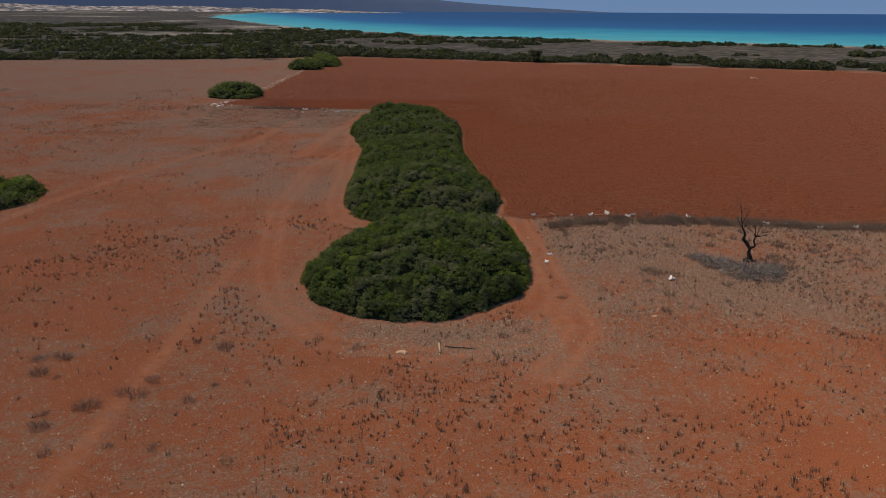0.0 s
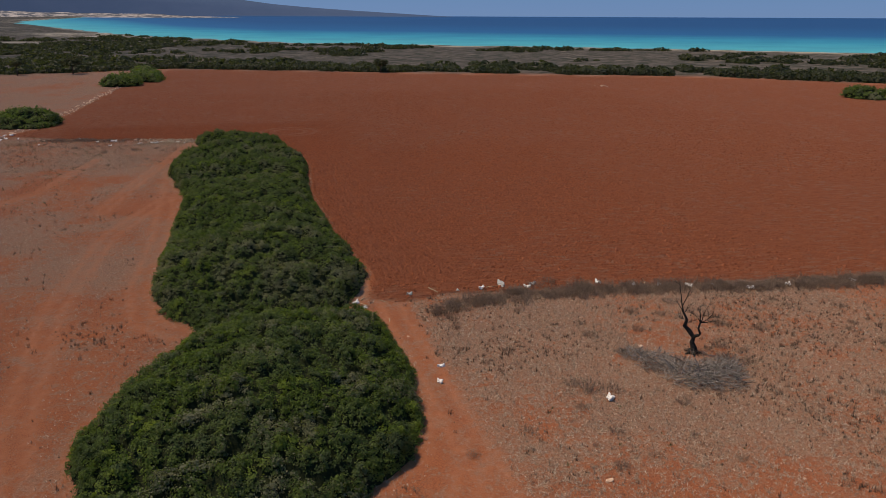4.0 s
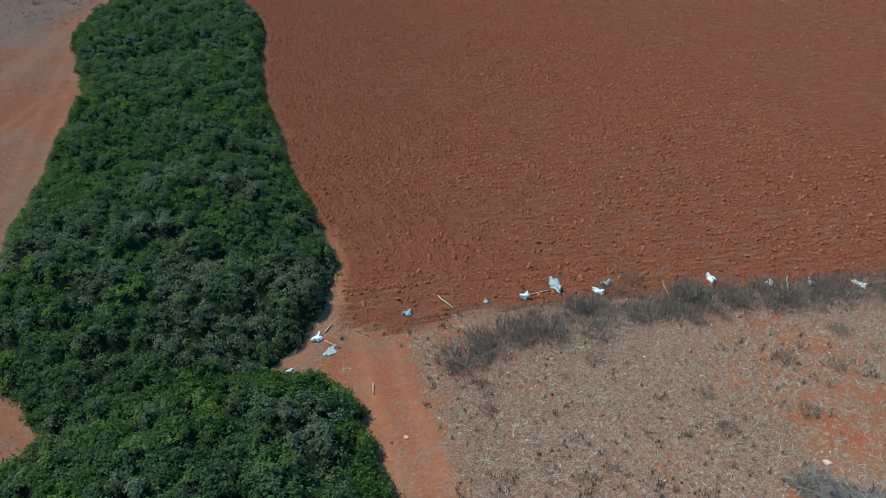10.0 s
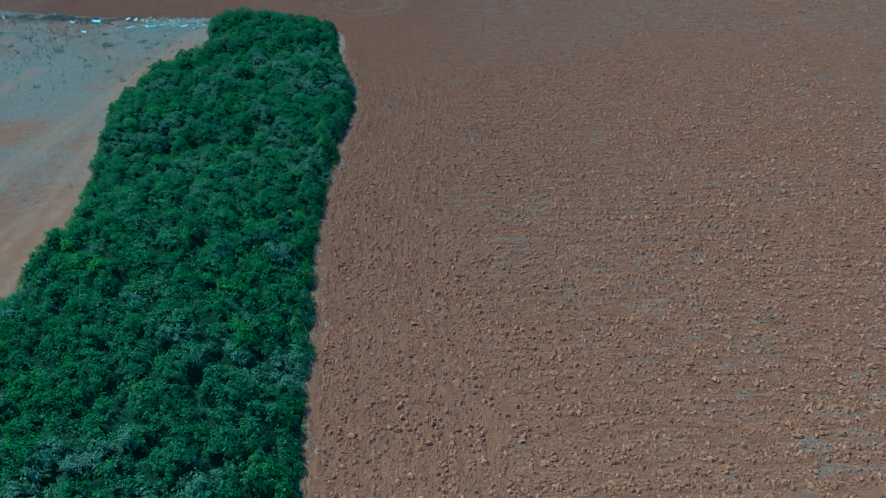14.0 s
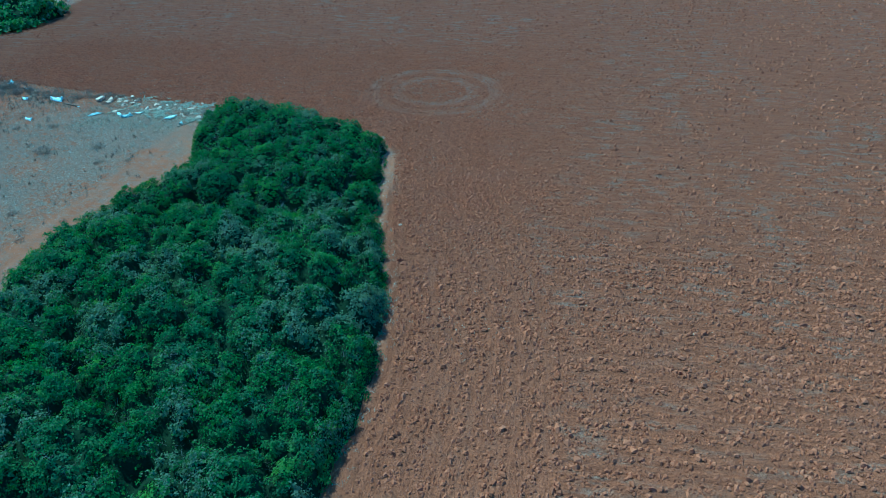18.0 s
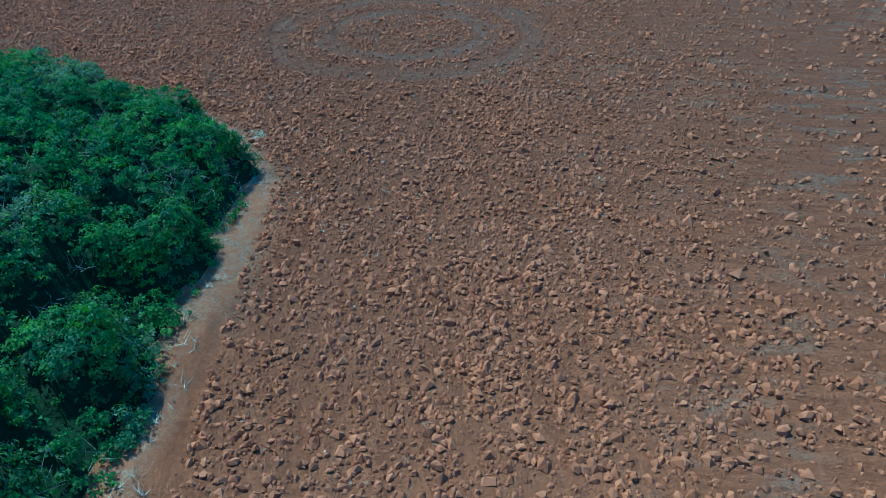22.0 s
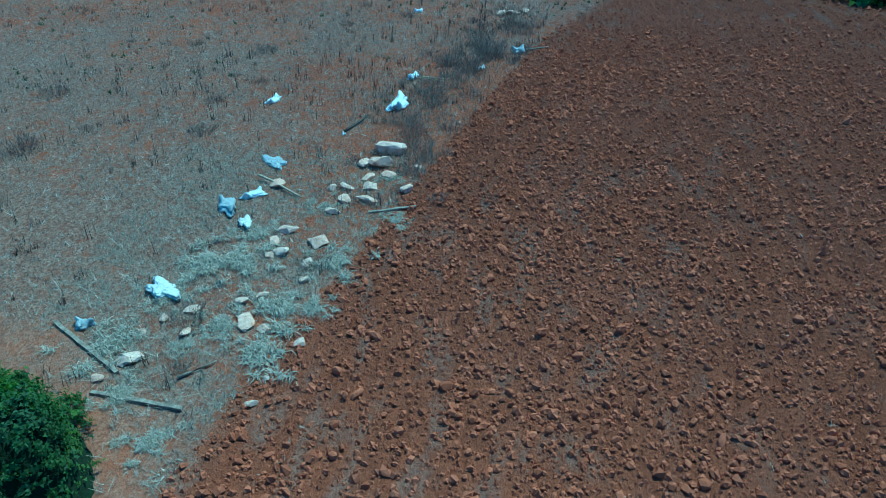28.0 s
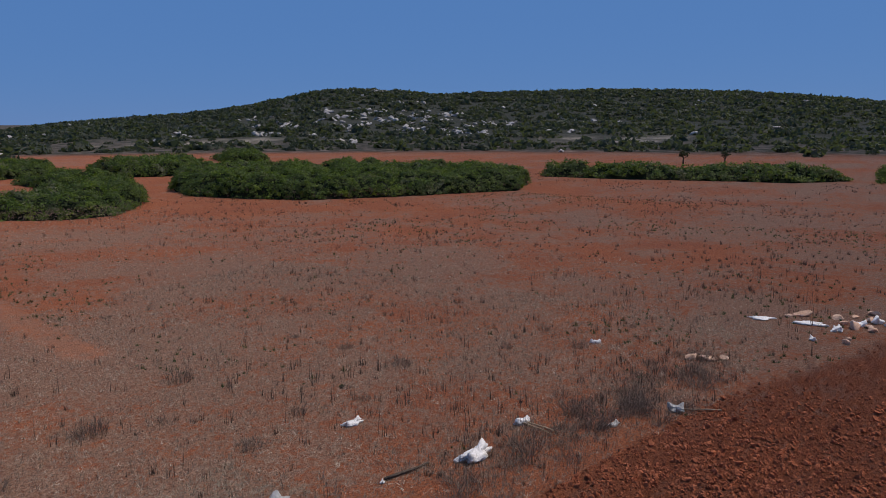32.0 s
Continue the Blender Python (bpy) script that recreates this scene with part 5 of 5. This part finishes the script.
# southern edge of the ploughed land
for x, y, s, m in ((24.6, 84.6, 1.15, CLEAR_BAG), (27.0, 83.3, 0.8, None), (27.9, 84.0, 0.75, CLEAR_BAG), (22.2, 83.9, 0.75, None), (19.7, 84.0, 0.5, CLEAR_BAG), (34.8, 82.7, 0.85, None), (38.2, 81.3, 0.8, None),
                   (40.9, 80.7, 0.7, CLEAR_BAG), (43.9, 79.8, 0.7, None), (46.4, 79.5, 0.45, None), (49.7, 77.6, 0.8, None), (54.3, 77.6, 0.9, None), (14.6, 84.0, 0.75, CLEAR_BAG), (9.0, 82.9, 0.75, None),
                   (13.9, 67.8, 0.6, None), (13.2, 65.2, 0.65, None), (24.9, 59.7, 0.85, None), (62, 77, 0.8, None)):
    bag(x, y, s, m, label="crumpled grey translucent plastic bag on soil" if m else "")
bag(9.6, 81.6, 0.9, CLEAR_BAG, 1.0, cloths[1], "long strip of torn grey plastic sheet", "plastic sheet", "plastic_sheet")
bag(7.1, 80.4, 0.55, WHITE_BAG, 0.4, cloths[0], "flat white scrap under the thicket edge", "scrap", "scrap", 0.02)
for a, b, c, d in ((16.9, 85.4, 17.5, 83.8), (11.3, 83.1, 12.0, 82.4), (9.4, 82.6, 10.2, 81.7), (9.5, 83.4, 10.0, 84.1), (31.6, 83.3, 31.1, 81.3), (39.9, 81.8, 38.9, 80.4), (11.5, 78.3, 11.4, 77.5), (44.6, 79.8, 46.2, 79.6), (53.6, 78.6, 53.2, 77.4), (22.2, 83.9, 24.2, 84.2)):
    stick(a, b, c, d, 0.045, mat=CUT_WOOD, label="pale broken wooden stick on soil")
stick(1.0, 45.2, 1.05, 43.6, 0.09, mat=CUT_WOOD, label="short pale log lying on dry grass", name="log")
stick(1.5, 44.8, 3.9, 44.2, 0.05, mat=BARK, label="dark fallen branch on dry grass", name="fallen_branch")
stick(-0.2, 44.9, 0.2, 46.4, 0.04, mat=OLD_WOOD, label="grey fallen branch on dry grass", name="fallen_branch")

# litter at the northern end of the thicket
for x, y, s, m, me in ((-24.8, 183.5, 0.62, None, None), (-27.6, 187.6, 0.7, None, None), (-24.9, 187.6, 1.1, None, bags[2]), (-20.4, 185.0, 1.05, CLEAR_BAG, cloths[0]), (-18.5, 185.1, 0.6, None, None), (-17.8, 184.7, 0.85, CLEAR_BAG, None),
                       (-22.5, 186.4, 0.22, None, None), (-28.9, 189.9, 0.45, CLEAR_BAG, None), (-31.0, 191.1, 0.75, CLEAR_BAG, None), (-36.4, 186.4, 0.55, None, None), (-44.0, 191.3, 1.2, None, cloths[1]), (-44.2, 193.3, 1.4, None, cloths[0]), (-45.6, 196.2, 0.5, None, None), (-13.1, 183.7, 0.6, CLEAR_BAG, None)):
    bag(*strip(x, y), s * 0.98, m, mesh=me, label="crumpled translucent plastic bag among dry stems" if m else "")
for x, y, s, t in ((-17.1, 185.4, 0.62, 0.4), (-14.3, 184.7, 1.0, 0.9)):
    bag(*strip(x, y), s, CLOTH, t, cloths[0], "crumpled off-white cloth on dry stems", "cloth", "rag", 0.1)
plank(*strip(-13.1, 183.1), *strip(-11.9, 185.0), 0.10, 0.06)
plank(*strip(-11.4, 184.8), *strip(-11.2, 186.5), 0.10, 0.06)
plank(*strip(-18.0, 188.1), *strip(-18.4, 189.2), 0.09, 0.06)
stick(*strip(-11.9, 186.1), *strip(-12.4, 186.6), 0.035)
stick(*strip(-27.7, 187.5), *strip(-27.5, 188.8), 0.035, mat=CUT_WOOD)
stick(*strip(-27.6, 187.5), *strip(-27.3, 188.7), 0.03, mat=CUT_WOOD)
stick(*strip(-19.4, 184.9), *strip(-18.5, 186.3), 0.045, za=0.12, mat=CUT_WOOD)
stick(*strip(-31.1, 191.2), *strip(-31.7, 192.3), 0.04)
stick(*strip(-22.6, 186.4), *strip(-23.9, 186.8), 0.05, mat=BARK, label="dark fallen branch in dry grass", name="fallen_branch")
stick(*strip(-10.8, 182.6), *strip(-10.9, 183.2), 0.03, 0.4, 1.9, label="bare grey stick standing in the thicket")
def heap_mesh(seed, tufts=26, per=36):
    """Bleached strap-like stems curling out of several tufts."""
    r = np.random.default_rng(seed)
    n = tufts * per
    t0, d0 = r.uniform(0, 6.3, tufts), np.abs(r.normal(0, 0.62, tufts))
    c = np.repeat(np.stack([np.cos(t0) * d0, np.sin(t0) * d0, np.full(tufts, 0.05)], 1), per, 0) + r.normal(0, 0.07, (n, 3)) * (1, 1, 0.3)
    t = r.uniform(0, 6.3, n)
    out = np.stack([np.cos(t), np.sin(t), np.zeros(n)], 1)
    ln = r.uniform(0.1, 0.32, n)[:, None]
    up = np.array([0, 0, 1.0]) * r.uniform(0.05, 0.55, n)[:, None]
    side = np.stack([-np.sin(t), np.cos(t), np.zeros(n)], 1)
    curl = side * r.normal(0, 0.35, n)[:, None]
    w = (0.009 * r.uniform(0.6, 1.3, n))[:, None]
    a, b = c + (out * 0.45 + up) * ln, c + (out * 0.85 + up * 0.9 + curl * 0.5) * ln
    e = c + (out * 1.1 + up * 0.1 + curl * 1.4) * ln
    lift = np.array([0, 0, 1.0]) * w
    v = np.stack([c - side * w, c + side * w, a - side * w + lift, a + side * w + lift, b - side * w * 0.9 + lift, b + side * w * 0.9 + lift, e], 1)
    v[..., 2] = np.maximum(v[..., 2], 0.012)
    k = np.arange(n)[:, None] * 7
    return quick_mesh("straw_tuft", v.reshape(-1, 3), np.concatenate([k + q for q in ([0, 1, 3], [0, 3, 2], [2, 3, 5], [2, 5, 4], [4, 5, 6])], 0))


heaps = [heap_mesh(160 + k) for k in range(4)]
for k, (x, y, s) in enumerate(((-12.5, 184.4, 0.75), (-15.5, 185.9, 0.85), (-15.3, 185.1, 0.85), (-16.7, 185.8, 0.6), (-18.2, 187.0, 0.5), (-15.7, 187.8, 0.7), (-14.1, 187.1, 0.8), (-12.7, 187.3, 0.75), (-12.8, 185.9, 0.4), (-14.2, 187.8, 0.5),
                                (-10.5, 186.3, 0.5), (-19.9, 188.3, 0.4), (-17.7, 188.8, 0.45), (-14.2, 185.0, 0.6), (-13.4, 186.3, 0.6), (-11.4, 185.3, 0.5), (4.3, 182.9, 0.3))):
    thing("straw_tuft", heaps[k % 4], TUFT, "tuft of bleached dry plant stems on soil", "straw", "tufts of dry stems", at=scaled(*(strip(x, y) if x < 0 else (x, y)), -0.02, k * 1.1, s * 1.25))

# ---- stones ----
stone_meshes = []
for k in range(10):
    v, f = rocks(np.zeros((1, 3)), np.array([1.0]), 300 + k, True, 0.55 + 0.1 * (k % 3), 0.26, 0.28, 8, (0.38, 0.72))
    stone_meshes.append(quick_mesh("stone", v, f, False))
STONES = [(-21.6, 188.1, 0.8), (-20.6, 187.5, .45), (-20.6, 188.0, .58), (-18.5, 187.4, .46), (-18.6, 187.9, .48), (-19.8, 187.7, .3), (-19.3, 187.9, .4), (-19.2, 187.3, .28), (-19.1, 186.9, .28), (-20.0, 188.2, .36),
          (-19.3, 188.8, .36), (-20.6, 188.9, .2), (-17.9, 187.3, .32), (-19.1, 185.5, .55), (-16.9, 186.5, .46), (-16.5, 186.3, .3), (-16.5, 187.3, .46), (-16.0, 186.6, .34), (-15.9, 186.4, .22), (-15.7, 187.3, .28),
          (-15.1, 187.4, .22), (-13.8, 185.5, .3), (-13.5, 185.1, .2), (-14.2, 186.4, .34), (-14.4, 186.7, .3), (-13.6, 186.7, .4), (-13.4, 187.1, .27), (-13.1, 185.7, .25), (-12.3, 185.0, .44), (-13.1, 187.9, .23),
          (-11.7, 184.7, .22), (-13.0, 184.9, .2)]
STONES2 = [(-11.5, 187.6, .2), (-12.1, 187.6, .18), (-36.5, 190.2, .5), (-36.7, 190.6, .5), (-37.1, 191.2, .4), (-45.6, 192.8, .62), (-45.8, 194.2, .5), (-45.1, 192.3, .36), (-45.0, 194.5, .4), (-46.5, 194.8, .38), (-47.5, 195.6, .45),
           (-1.9, 43.8, .5), (-1.6, 43.6, .35), (-2.2, 43.9, .3), (8.2, 167.2, .22), (20.3, 50.5, .3), (38.6, 66.2, .3), (31.6, 67.4, .3), (12.4, 74, .2)]
for k, (x, y, s) in enumerate(STONES + STONES2):
    thing("stone", stone_meshes[k % 10], LIMESTONE, "rough pale limestone block on red soil", "stone", "stones among the litter", at=scaled(*(strip(x, y) if x < -5 else (x, y)), 0, rr.uniform(0, 6.3), s * 1.7, s * rr.uniform(1.0, 1.35)))
# low broken line of stones on the western field edge
for k in range(150):
    x, y = along([(-52, 198.5), (-57, 201), (-54.5, 210), (-51.5, 240), (-50.5, 290), (-50, 320)], (k + rr.random()) / 150)
    s = rr.uniform(0.35, 0.95)
    thing("stone", stone_meshes[k % 10], LIMESTONE, "rough pale limestone block on red soil", "stone", "stones along the western field edge", at=scaled(x + rr.gauss(0, 0.7), y + rr.gauss(0, 0.7), 0, rr.uniform(0, 6.3), s))
for k in range(9):
    x, y = along([(-51, 198), (-57, 200.5), (-54.5, 206)], (k + rr.random()) / 9)
    bag(x + rr.gauss(0, 0.5), y - 0.5, rr.uniform(0.5, 1.0))
# heap in the middle of the ploughed land
for k in range(9):
    s = rr.uniform(0.6, 1.6)
    thing("stone", stone_meshes[k], LIMESTONE, "rough pale limestone block on ploughed soil", "stone", "stone heap on ploughed land", at=scaled(136 + rr.gauss(0, 2), 290 + rr.gauss(0, 2), 0, k, s))
# small bright pebbles
q = spread(3000, (-46, 60, 14, 84), lambda x, y: dry_land(x, y))
v, f = rocks(np.column_stack([q, np.zeros(len(q))]), rng.uniform(0.05, 0.16, len(q)), 91)
thing("pebbles", quick_mesh("pebbles", v, f), LIMESTONE, "small pale pebbles on dry soil", "pebbles", kind="stuff")
q = spread(260, (-30, 36, 90, 216), lambda x, y: inside_distance(x, y, PLOUGHED) > 0.3)
v, f = rocks(np.column_stack([q, np.full(len(q), 0.05)]), rng.uniform(0.04, 0.10, len(q)), 92)
thing("pebbles", quick_mesh("pebbles", v, f), LIMESTONE, "small pale pebbles among clods", "pebbles", kind="stuff")


# ---- single trees ----
def tree(x, y, tall, wide, seed, label):
    r = random.Random(seed)
    top = thing("tree", None, None, label, "tree", at=pose(x, y, float(ground_height(x, y)) - 0.05))
    out = {}
    piece("trunk", plain_mesh("trunk", [tube([(0, 0, 0), (0.1, 0, tall * 0.25), (0, 0.1, tall * 0.5)], [0.32, 0.24, 0.18], 8)]), BARK, top)
    for k in range(5):
        t = k * 1.26 + r.uniform(-0.3, 0.3)
        grow((0, 0.05, tall * 0.4), (math.cos(t), math.sin(t), 0.9), wide * 0.6, 0.13, 1, r, out)
    piece("limbs", plain_mesh("limbs", out[1] + out[0]), BARK, top, "spreading limbs")
    nr = np.random.default_rng(seed)
    heads = np.array([(wide * 0.62 * math.cos(t) * s, wide * 0.62 * math.sin(t) * s, tall * (0.5 + 0.38 * nr.random())) for t, s in zip(nr.uniform(0, 6.3, 16), np.sqrt(nr.random(16)))])
    v, f = clumps(heads, nr.uniform(0.5, 0.8, 16) * wide * 0.5, 130, 0.17, seed + 1, 0.8)
    piece("crown", quick_mesh("crown", v, f), SCRUB_LEAF, top, "dense dark green crown", "stuff")


tree(60.5, 380, 6.0, 4.6, 401, "round dark green tree at the end of the ploughed land")
tree(-82, 398, 7.5, 6.5, 402, "broad dark green tree at the field edge")
tree(-104, 392, 7.0, 3.4, 403, "narrow dark green tree at the field edge")
tree(-128, 388, 6.0, 3.6, 404, "dark green tree at the field edge")
tree(*west(-176, 152), 4.6, 2.3, 405, "small round tree on the bare far field")
tree(*west(-180, 160), 4.4, 2.2, 406, "small round tree on the bare far field")


# ---- the plan above is drawn at 5 to 4: bring everything to its true size ----
for ob in list(scene.objects):
    if ob.parent is None and ob.type in {"MESH", "EMPTY"}:
        ob.matrix_basis = Matrix.Scale(0.8, 4) @ ob.matrix_basis
